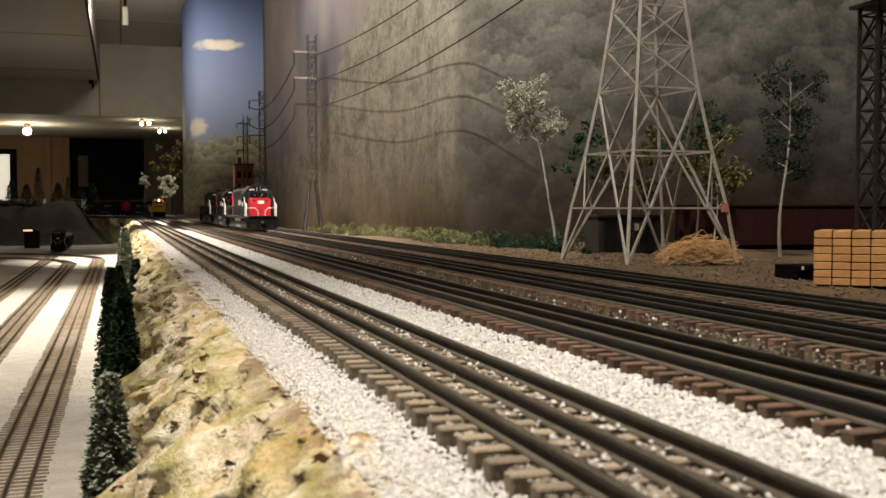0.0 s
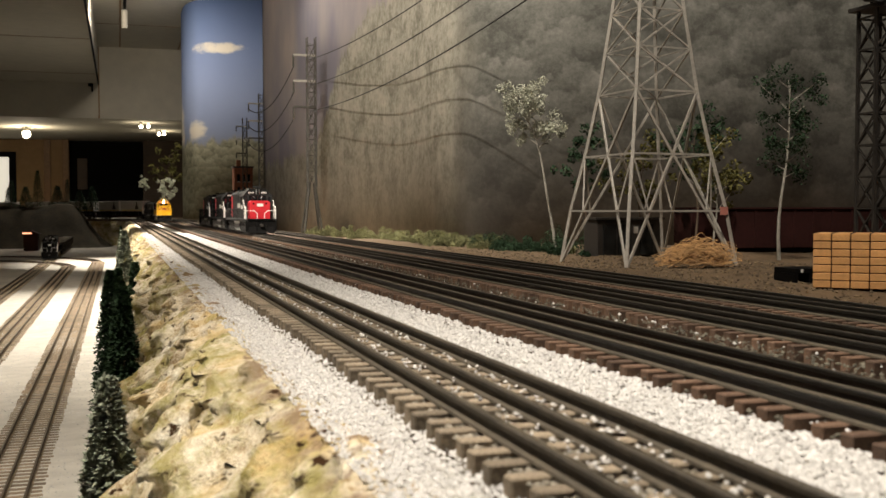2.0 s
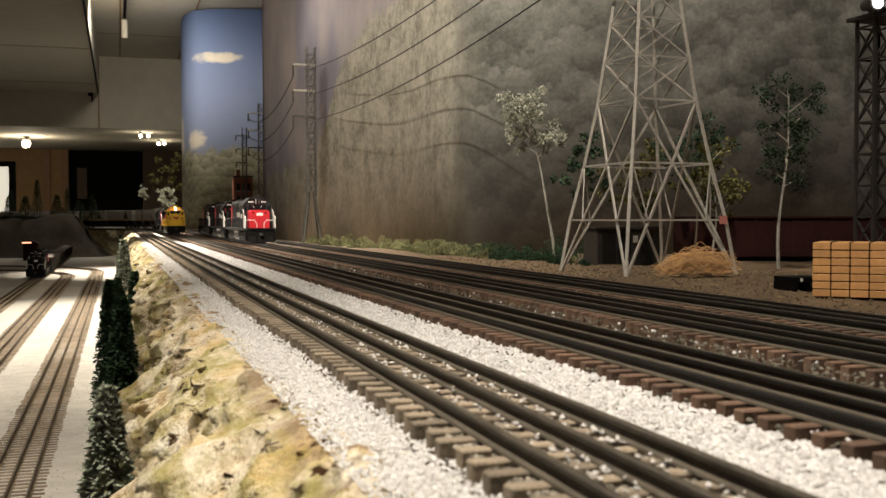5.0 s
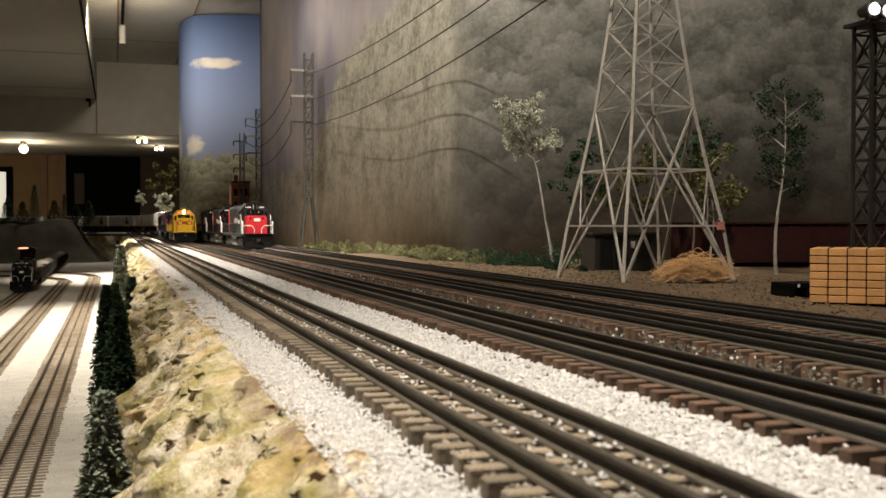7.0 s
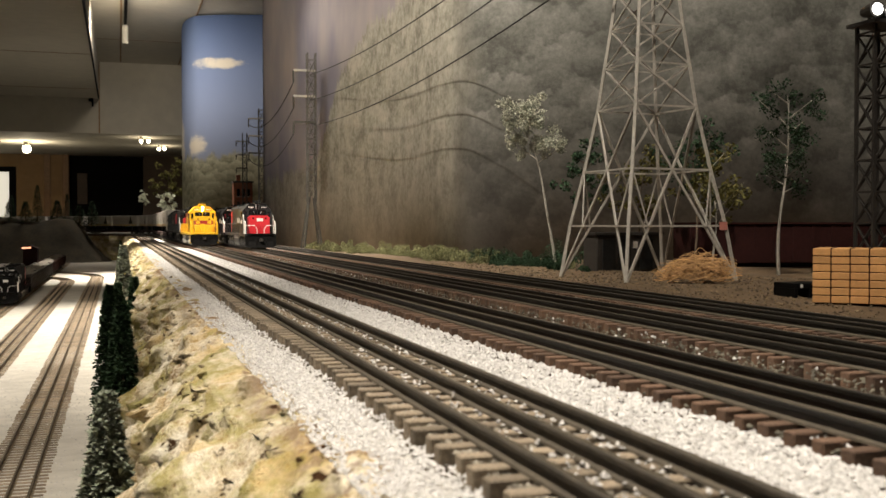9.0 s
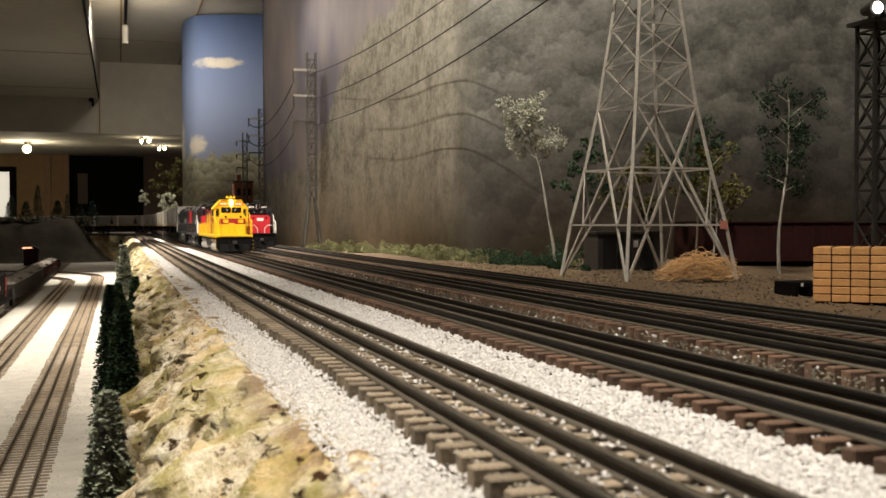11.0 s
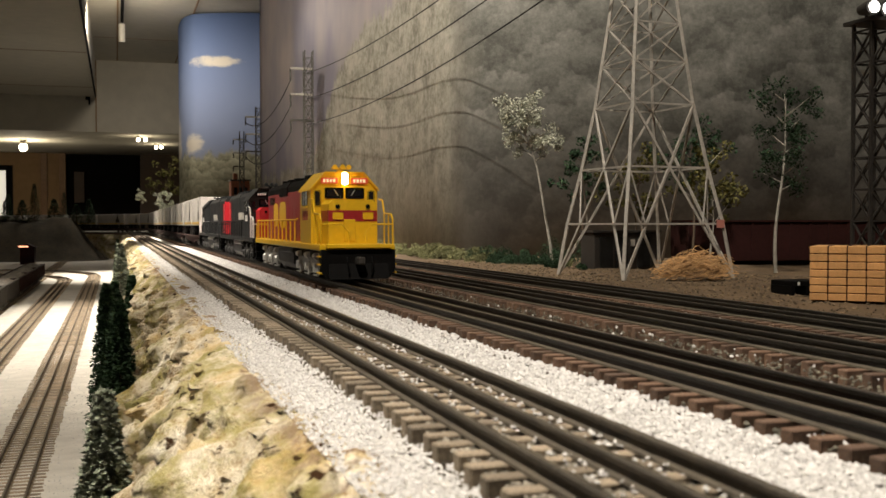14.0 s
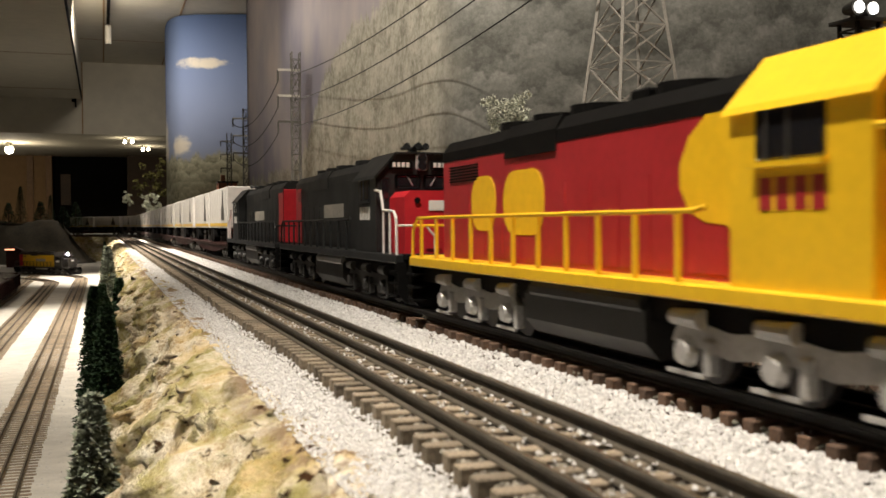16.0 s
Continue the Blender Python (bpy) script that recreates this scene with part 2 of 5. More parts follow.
def track(key, s0, s1, z, label, split, material):
    path = PATHS[key]
    tr = thing("railway_track", label, "railway track", "model railway tracks")
    tr.location.z = z
    for off in (-0.015875, 0, 0.015875):
        part("rail", rail_bm(path, off, s0, s1), [M["rail_dusty"] if key == "a" else M["rail_low"] if key in LOW else M["rail"], M["rail_head"], M["tie_low"] if key in LOW else M["rail_foot"]], tr)
    TRACKS[key] = (tr, s0, s1, split, material)
    return tr


def lay_ties():
    """Ties last: the nearest of each track as objects of their own, the far rest joined."""
    meshes = {}
    for key, (tr, s0, s1, split, material) in TRACKS.items():
        path = PATHS[key]
        if material.name not in meshes:
            meshes[material.name] = tie_mesh("tie", material)
        verts, faces = [], []
        n = int((s1 - s0) / PITCH)
        for i in range(n):
            s = s0 + i * PITCH
            x, y, a = path(s)
            j = random.uniform(-0.0012, 0.0012)
            ja = random.uniform(-0.02, 0.02)
            if i < split:
                o = part("tie", meshes[material.name], None, tr)
                o.location, o.rotation_euler = (x + j, y, 0), (0, 0, a + ja)
            else:
                c, sn = math.cos(a), math.sin(a)
                k = len(verts)
                for dx, dy, dz in ((-1, -1, 0), (1, -1, 0), (1, 1, 0), (-1, 1, 0), (-1, -1, 1), (1, -1, 1), (1, 1, 1), (-1, 1, 1)):
                    px, py = dx * TIE_L / 2 + j, dy * TIE_W / 2
                    verts.append((x + px * c - py * sn, y + px * sn + py * c, -RAIL_H - TIE_H * (1 - dz)))
                faces += [tuple(k + q for q in f) for f in ((4, 5, 6, 7), (0, 1, 5, 4), (1, 2, 6, 5), (2, 3, 7, 6), (3, 0, 4, 7))]
        if verts:
            me = bpy.data.meshes.new("ties")
            me.from_pydata(verts, [], faces)
            me.materials.append(M["tie_low"] if key in LOW else M["tie_j"])
            tagged(part("ties", me, None, tr), kind="stuff")


track("a", 0.10, 8.2, 0, "three-rail model track on dusty wooden ties in white ballast", 300, M["tie_grey"])
track("b", 0.10, 10.5, 0, "three-rail model track on brown wooden ties", 300, M["tie"])
track("c", 0.15, 7.2, 0, "three-rail model track with dark rails on brown ties", 300, M["tie"])
track("d", 0.20, 6.6, 0, "three-rail model track beside the sandy lot", 300, M["tie"])
track("e", 0.45, 7.4, LOW_Z, "three-rail model track on the lower yard's white ballast", 300, M["tie_pale"])
track("f", 0.8, 7.2, LOW_Z, "three-rail model track on the lower yard's white ballast", 0, M["tie"])
track("g", 1.2, 6.9, LOW_Z, "three-rail model track on the lower yard beside the hill", 0, M["tie"])

# ---------------------------------------------------------------- the ground


def sheet(xs, ys, height):
    """A grid surface from its columns and rows, z by a function."""
    bm = bmesh.new()
    g = [[bm.verts.new((*height(x, y),)) for x in xs] for y in ys]
    for a, b in zip(g, g[1:]):
        for i in range(len(xs) - 1):
            bm.faces.new((a[i], a[i + 1], b[i + 1], b[i]))
    return bm


def steps(*spans):
    out = []
    for a, b, n in spans:
        out += [a + (b - a) * i / n for i in range(n)]
    return out + [spans[-1][1]]


def fbm(x, y, z=0.0, k=1.0, octaves=4):
    return noise.fractal(Vector((x * k, y * k, z * k)), 0.9, 2.1, octaves)


BED = -0.0122


def upper(x, y):
    z = BED + 0.0007 * fbm(x, y, 0, 60, 3)
    if x > 0.395:
        f = min(1, (x - 0.395) / 0.05)
        z += f * (0.004 * fbm(x, y, 3, 9, 5) - 0.001)
    return x, y, z


gx = steps((0.056, 0.40, 90), (0.40, 0.85, 90), (0.85, 2.6, 20))
gy = steps((-0.4, 0.12, 10), (0.12, 1.4, 200), (1.4, 3.2, 100), (3.2, 9.4, 40))
deck = solo("ground_upper", sheet(gx, gy, upper), [M["ballast"], M["sand"]], "white ballast deck turning to brown sand beside the tower", "ground", kind="structure", smooth=True)
for p in deck.data.polygons:
    c = p.center
    if c.x > 0.40 + 0.012 * fbm(c.x, c.y, 7, 14, 3):
        p.material_index = 1

solo("ground_lower", sheet(steps((-6.4, -0.5, 10), (-0.5, 0.06, 12)), steps((-0.4, 9.4, 60)),
     lambda x, y: (x, y, LOW_Z - 0.0054 + 0.0006 * fbm(x, y, 5, 20, 2))), M["yard"], "fine white ballast of the lower yard", "ground", kind="structure", smooth=True)
solo("ground_far", sheet(steps((-6.4, -0.9, 10), (-0.9, 0.06, 12)), steps((6.45, 9.4, 20)),
     lambda x, y: (x, y, BED + 0.001 * fbm(x, y, 5, 10, 2))), M["ballast"], "white ballast under the far curve", "ground", kind="structure", smooth=True)


def rock_material():
    """Painted plaster: cream washed over brown, with moss, ochre patches and the shade of pits as dark colour."""
    k = Nodes("plaster_rock", 0.85)
    co = k.add("ShaderNodeTexCoord", 3)
    big, mid, fine = k.noise(co, 22, 5, 0.65), k.noise(co, 120, 7, 0.75), k.noise(co, 700, 4, 0.7)
    v = k.math("ADD", k.math("MULTIPLY", big, 0.26), k.math("ADD", k.math("MULTIPLY", mid, 0.44), k.math("MULTIPLY", fine, 0.30)))
    stone = k.ramp(v, [(0.37, (0.13, 0.068, 0.03)), (0.43, (0.34, 0.235, 0.13)), (0.475, (0.58, 0.49, 0.34)), (0.535, (0.74, 0.675, 0.53)), (0.63, (0.84, 0.80, 0.70))])
    ochre = k.smooth(k.math("ADD", k.noise(co, 20, 4, 0.6), k.math("MULTIPLY", fine, 0.10)), 0.52, 0.74)
    stone = k.mix(k.math("MULTIPLY", ochre, 0.62), stone, (0.60, 0.41, 0.13, 1))
    moss = k.smooth(k.math("ADD", k.noise(k.stretch(co, (1.2, 0.9, 1.2)), 26, 6, 0.7), k.math("MULTIPLY", fine, 0.25)), 0.55, 0.76)
    stone = k.mix(k.math("MULTIPLY", moss, 0.9), stone, (0.31, 0.275, 0.085, 1))
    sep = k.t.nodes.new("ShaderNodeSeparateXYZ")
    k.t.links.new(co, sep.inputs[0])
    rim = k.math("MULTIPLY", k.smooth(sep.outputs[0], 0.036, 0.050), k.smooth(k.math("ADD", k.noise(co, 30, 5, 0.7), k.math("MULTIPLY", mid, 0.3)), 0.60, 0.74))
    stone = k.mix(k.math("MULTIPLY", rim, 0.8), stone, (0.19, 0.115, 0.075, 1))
    # shade of small holes, painted as dark spots
    pit_shade = k.smooth(k.noise(k.stretch(co, (1, 1, 1.6)), 95, 5, 0.65), 0.395, 0.33)
    stone = k.mix(pit_shade, stone, (0.045, 0.022, 0.009, 1))
    k.t.links.new(stone, k.b.inputs["Base Color"])
    bp = k.t.nodes.new("ShaderNodeBump")
    bp.inputs["Strength"].default_value, bp.inputs["Distance"].default_value = 1.0, 0.0026
    k.t.links.new(k.math("ADD", mid, k.math("MULTIPLY", fine, 0.6)), bp.inputs["Height"])
    k.t.links.new(bp.outputs[0], k.b.inputs["Normal"])
    return k.m


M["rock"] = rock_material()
CLIFF = [(0.073, -0.019), (0.063, -0.0118), (0.055, -0.0105), (0.046, -0.0155), (0.036, -0.027), (0.028, -0.042), (0.024, -0.062), (0.021, -0.085), (0.018, -0.12), (0.011, -0.172)]


def cliff_at(s, y):
    k = s * (len(CLIFF) - 1)
    i = min(int(k), len(CLIFF) - 2)
    f = k - i
    x = CLIFF[i][0] * (1 - f) + CLIFF[i + 1][0] * f
    z = CLIFF[i][1] * (1 - f) + CLIFF[i + 1][1] * f
    near = max(0, min(1, (0.85 - y) / 0.45))
    x -= 0.009 * s * near
    x += (0.007 * fbm(0.3, y, 2, 11, 3) + 0.003 * fbm(0.9, y, 5, 45, 2)) * (1 - s)
    x += 0.006 * math.exp(-((y - 1.07) / 0.16) ** 2) - 0.007 * math.exp(-((y - 0.46) / 0.10) ** 2)
    amp = min(1, max(0, s - 0.08) * 4) * 0.0115
    hollow = max(0.0, noise.noise(Vector((x * 48, y * 40, z * 44 + 3))) - 0.16)
    d = fbm(x, y, z, 52, 6) * amp * 0.62 - hollow * amp * (1.2 + 3.2 * s) - abs(fbm(x, y, z + 4, 110, 4)) * amp * 0.55
    x += d + 0.003 * fbm(0, y, 9, 6, 2)
    d2 = fbm(x, y, z + 2, 170, 3) * 0.26 * amp
    x += d2
    z += (fbm(x, y, z + 8, 60, 5) * 0.42 - hollow * 0.5) * amp + d2
    return x, y, z


def cliff():
    bm = bmesh.new()
    ys = steps((-0.3, 0.12, 12), (0.12, 1.2, 300), (1.2, 3.0, 160), (3.0, 6.8, 90))
    g = [[bm.verts.new(cliff_at(s / 70, y)) for s in range(71)] for y in ys]
    for a, b in zip(g, g[1:]):
        for i in range(70):
            bm.faces.new((a[i], b[i], b[i + 1], a[i + 1]))
    return bm


solo("rock_bank", sheet(steps((-6.4, -0.6, 12), (-0.6, 0.07, 30)), steps((0.0, 1.0, 8)),
     lambda x, f: (x, 6.43 - 0.03 * f + 0.012 * fbm(x, f, 2, 8, 4), BED - 0.001 - 0.17 * f)), M["rock"], "brown plaster bank below the far curve", "rock", kind="structure", smooth=True)
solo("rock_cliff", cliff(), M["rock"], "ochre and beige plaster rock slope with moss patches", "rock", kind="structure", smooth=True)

# ---------------------------------------------------------------- room and backdrop



def forest_print():
    k = Nodes("printed_forest_backdrop", 0.75)
    uv = k.add("ShaderNodeTexCoord", 2)
    sep = k.t.nodes.new("ShaderNodeSeparateXYZ")
    k.t.links.new(uv, sep.inputs[0])
    s, z = sep.outputs[0], sep.outputs[1]
    # from the wall's corner on, the print also takes on the weaker light
    right = k.smooth(k.math("ADD", s, k.math("MULTIPLY", k.noise(uv, 7, 3), 0.10)), 1.46, 1.60)
    # wooded slope in haze, the dimmer light past the corner in its colours
    cr = k.math("MULTIPLY", k.math("ADD", crowns(k, uv, 8.5), crowns(k, uv, 19.0)), 0.5)
    fine = k.noise(uv, 130, 5, 0.7)
    mid = k.noise(uv, 28, 5, 0.65)
    tex = k.math("ADD", k.math("MULTIPLY", cr, 0.62), k.math("ADD", k.math("MULTIPLY", fine, 0.42), k.math("MULTIPLY", mid, 0.30)))
    forest = k.ramp(tex, [(0.34, (0.052, 0.052, 0.045)), (0.56, (0.112, 0.113, 0.101)), (0.74, (0.205, 0.206, 0.186)), (1.0, (0.38, 0.372, 0.342))])
    # pale bluff, partly paled for its light, with hanging trees: mottled leaves and faint upright streaks
    up = k.stretch(uv, (1.0, 0.72, 1.0))
    st = k.math("ADD", k.math("MULTIPLY", k.noise(up, 20, 8, 0.72), 0.55), k.math("MULTIPLY", k.noise(uv, 75, 6, 0.75), 0.33))
    st = k.math("ADD", st, k.math("MULTIPLY", k.noise(k.stretch(uv, (1.0, 0.12, 1.0)), 22, 4, 0.6), 0.12))
    bluff = k.ramp(st, [(0.37, (0.18, 0.172, 0.135)), (0.46, (0.32, 0.31, 0.255)), (0.53, (0.46, 0.445, 0.38)), (0.66, (0.62, 0.60, 0.52))])
    fog = k.smooth(k.math("ADD", z, k.math("MULTIPLY", k.noise(up, 6, 3), 0.16)), 0.34, 0.05)
    bluff = k.mix(k.math("MULTIPLY", fog, 0.6), bluff, (0.42, 0.40, 0.365, 1))
    fog2 = k.smooth(k.math("ADD", z, k.math("MULTIPLY", k.noise(uv, 5, 4), 0.2)), 0.36, 0.05)
    forest = k.mix(k.math("MULTIPLY", fog2, 0.6), forest, (0.205, 0.196, 0.192, 1))
    land = k.mix(right, bluff, forest)
    # treeline against the sky
    line = k.ramp(k.math("DIVIDE", s, 2.0), [(0.0, grey(0.19)), (0.23, grey(0.20)), (0.29, grey(0.26)), (0.36, grey(0.42)), (0.435, grey(0.50)), (0.565, grey(0.54)), (0.68, grey(0.60)), (0.76, grey(0.90)), (1.0, grey(1.0))])
    jag = k.math("MULTIPLY", k.math("SUBTRACT", k.noise(k.stretch(uv, (1, 0.25, 1)), 34, 5, 0.7), 0.5), 0.16)
    edge = k.smooth(k.math("SUBTRACT", k.math("ADD", line, jag), z), -0.012, 0.016)
    clouds = k.noise(k.stretch(uv, (1.6, 0.7, 1)), 2.2, 4)
    sky = k.ramp(clouds, [(0.40, (0.30, 0.29, 0.35)), (0.62, (0.50, 0.45, 0.43))])
    out = k.mix(edge, sky, land)
    k.t.links.new(out, k.b.inputs["Base Color"])
    return k.m


def sky_print():
    k = Nodes("printed_sky_backdrop", 0.7)
    uv = k.add("ShaderNodeTexCoord", 2)
    sep = k.t.nodes.new("ShaderNodeSeparateXYZ")
    k.t.links.new(uv, sep.inputs[0])
    s, z = sep.outputs[0], sep.outputs[1]
    base = k.ramp(k.math("DIVIDE", z, 1.5), [(0.1, (0.34, 0.35, 0.38)), (0.4, (0.22, 0.26, 0.38)), (1.0, (0.115, 0.17, 0.32))])
    nz = k.noise(k.stretch(uv, (1, 1.6, 1)), 9, 6, 0.65)

    def puff(cs, cz, rs, rz):
        a = k.math("DIVIDE", k.math("SUBTRACT", s, cs), rs)
        b = k.math("DIVIDE", k.math("SUBTRACT", z, cz), rz)
        d = k.math("ADD", k.math("MULTIPLY", a, a), k.math("MULTIPLY", b, b))
        return k.smooth(k.math("ADD", d, k.math("MULTIPLY", nz, 3.2)), 2.9, 1.7)
    c = k.math("MAXIMUM", puff(2.50, 1.16, 0.19, 0.040), puff(2.34, 0.60, 0.10, 0.085))
    c = k.math("MAXIMUM", c, puff(1.9, 0.55, 0.22, 0.3))
    col = k.mix(c, base, (0.62, 0.57, 0.48, 1))
    tex = k.math("ADD", k.math("MULTIPLY", crowns(k, uv, 18.0), 0.5), k.math("MULTIPLY", k.noise(uv, 45, 5, 0.7), 0.6))
    wood = k.ramp(tex, [(0.3, (0.16, 0.16, 0.11)), (0.8, (0.46, 0.44, 0.32))])
    edge = k.smooth(k.math("SUBTRACT", k.math("ADD", 0.44, k.math("MULTIPLY", k.noise(k.stretch(uv, (1, 0.3, 1)), 9, 5, 0.7), 0.22)), z), 0.0, 0.05)
    out = k.mix(edge, col, wood)
    k.t.links.new(out, k.b.inputs["Base Color"])
    return k.m


M["backdrop"] = forest_print()
M["sky_print"] = sky_print()


def curtain(name, plan, z0, z1, material, label, thick=0.006):
    """A standing sheet that follows a smooth plan line, uv in metres along and up."""
    pts = []
    P = [Vector((*p, 0)) for p in plan]
    for i in range(len(P) - 1):
        a, b, c, d = P[max(0, i - 1)], P[i], P[i + 1], P[min(len(P) - 1, i + 2)]
        for k in range(10):
            t = k / 10
            pts.append(0.5 * (2 * b + (c - a) * t + (2 * a - 5 * b + 4 * c - d) * t * t + (3 * b - a - 3 * c + d) * t ** 3))
    pts.append(P[-1])
    bm = bmesh.new()
    uv = bm.loops.layers.uv.new("UVMap")
    s, cols = 0.0, []
    for i, p in enumerate(pts):
        if i:
            s += (p - pts[i - 1]).length
        cols.append((bm.verts.new((p.x, p.y, z0)), bm.verts.new((p.x, p.y, z1)), s))
    for a, b in zip(cols, cols[1:]):
        f = bm.faces.new((a[0], b[0], b[1], a[1]))
        for lp, q in zip(f.loops, ((a[2], z0), (b[2], z0), (b[2], z1), (a[2], z1))):
            lp[uv].uv = q
    ob = solo(name, bm, material, label, "backdrop", kind="structure", smooth=True)
    mod = ob.modifiers.new("thick", "SOLIDIFY")
    mod.thickness = thick
    mod.offset = 1
    return ob


curtain("backdrop_near", [(0.444, 3.26), (0.503, 2.8), (0.585, 2.2), (0.60, 1.85), (0.64, 1.72), (0.80, 1.62), (1.05, 1.55), (1.35, 1.46), (2.4, 0.9), (2.6, -0.4)],
        -0.03, 1.5, M["backdrop"], "printed photo backdrop of hazy wooded bluffs")
curtain("backdrop_far", [(0.61, 9.6), (0.50, 8.4), (0.455, 7.7), (0.485, 7.35), (0.60, 7.2), (0.95, 7.08), (1.6, 6.9)],
        -0.03, 1.49, M["sky_print"], "printed blue sky backdrop with white clouds")

CEIL = 1.5
solo("ceiling_high", bx(-0.16, 4, -0.6, 9.6, CEIL, CEIL + 0.05), M["paint_white"], "cream painted ceiling panels", "ceiling", kind="structure")
solo("ceiling_low", bx(-6.5, -0.16, -0.6, 9.55, 1.17, CEIL + 0.05), M["paint_white"], "cream painted lower ceiling with a lit edge", "ceiling", kind="structure")
solo("ceiling_beam", bx(-6.5, 4, 9.6, 9.75, 0.865, CEIL + 0.05), M["paint_white"], "cream painted beam across the room", "beam", kind="structure")
solo("ceiling_back", bx(-6.5, 4, 9.75, 12.9, 0.87, 0.92), M["paint_white"], "cream painted low ceiling in the back room", "ceiling", kind="structure")
# the unlit opening is given by this wall's near-black colour
solo("wall_back", bx(-6.5, 4, 12.8, 12.9, -1.1, 0.87), M["black_wall"], "back room wall coloured near-black for the unlit opening", "wall", kind="structure")
solo("wall_west", bx(-6.6, -6.5, -0.7, 12.9, -1.1, 1.55), M["brown_wall"], "tan side wall", "wall", kind="structure")
solo("wall_east", bx(4, 4.1, -0.7, 12.9, -1.1, 1.55), M["brown_wall"], "tan side wall", "wall", kind="structure")
solo("wall_south", bx(-6.5, 4, -0.7, -0.6, -1.1, 1.55), M["brown_wall"], "tan end wall", "wall", kind="structure")
solo("floor", bx(-6.5, 4, -0.6, 12.8, -1.15, -1.1), M["floor"], "dark floor of the layout room", "floor", kind="structure")

# ---------------------------------------------------------------- trains

SC = 1 / 48.0

M["yellow"] = mat("yellow_paint", (0.80, 0.49, 0.018), 0.36, var=0.10, scale=30)
M["red"] = mat("red_paint", (0.34, 0.022, 0.028), 0.38, var=0.15, scale=30)
M["bright_red"] = mat("scarlet_paint", (0.52, 0.02, 0.03), 0.4, var=0.15, scale=30)
M["black"] = mat("black_paint", (0.0055, 0.0052, 0.005), 0.65, var=0.4, scale=40, spec=0.08)
M["grey_loco"] = mat("dark_grey_paint", (0.017, 0.018, 0.018), 0.5, var=0.25, scale=40, spec=0.3)
M["silver"] = mat("silver_paint", (0.50, 0.49, 0.47), 0.42, 0.4, var=0.25, scale=60)
M["tank"] = mat("charcoal_paint", (0.022, 0.021, 0.02), 0.5, var=0.3, scale=40)
M["white"] = mat("white_paint", (0.74, 0.72, 0.68), 0.45, var=0.1, scale=20)
M["off_white"] = mat("weathered_white_panel", (0.53, 0.51, 0.475), 0.55, var=0.12, scale=14)
M["gold"] = mat("gold_stripe_paint", (0.62, 0.40, 0.06), 0.5, var=0.1, scale=20)
M["glass"] = mat("dark_cab_glass", (0.012, 0.012, 0.014), 0.08, var=0.2, scale=20, spec=0.8)
M["maroon"] = mat("maroon_car_paint", (0.026, 0.007, 0.006), 0.65, var=0.3, scale=18, spec=0.2)
M["coal"] = mat("crushed_stone_load", (0.22, 0.20, 0.17), 0.9, var=0.5, scale=120, bump=1, bscale=500)
M["headlight"] = mat("lit_headlight", (1, 0.85, 0.5), 0.3, var=0.02, emit=(1.0, 0.76, 0.30, 40.0))
M["cool_headlight"] = mat("lit_white_headlight", (0.9, 0.9, 1.0), 0.3, var=0.02, emit=(0.68, 0.72, 1.0, 500.0))
M["number_glow"] = mat("lit_number_board", (0.45, 0.06, 0.03), 0.4, var=0.05, emit=(0.8, 0.10, 0.03, 0.35))
M["number_bar"] = mat("number_board_marks", (0.9, 0.7, 0.45), 0.4, var=0.05, emit=(1.0, 0.75, 0.45, 0.5))


def sb(x0, x1, y0, y1, z0, z1, bev=0.0):
    """A box in full-size metres of the prototype, brought to model size."""
    return bx(x0 * SC, x1 * SC, y0 * SC, y1 * SC, z0 * SC, z1 * SC, bev=bev * SC)


def sp(outline, axis, lo, hi):
    return prism(bmesh.new(), [(a * SC, b * SC) for a, b in outline], axis, lo * SC, hi * SC)


def sw(pts, r, seg=6):
    return wire(bmesh.new(), [[c * SC for c in p] for p in pts], r * SC, seg)


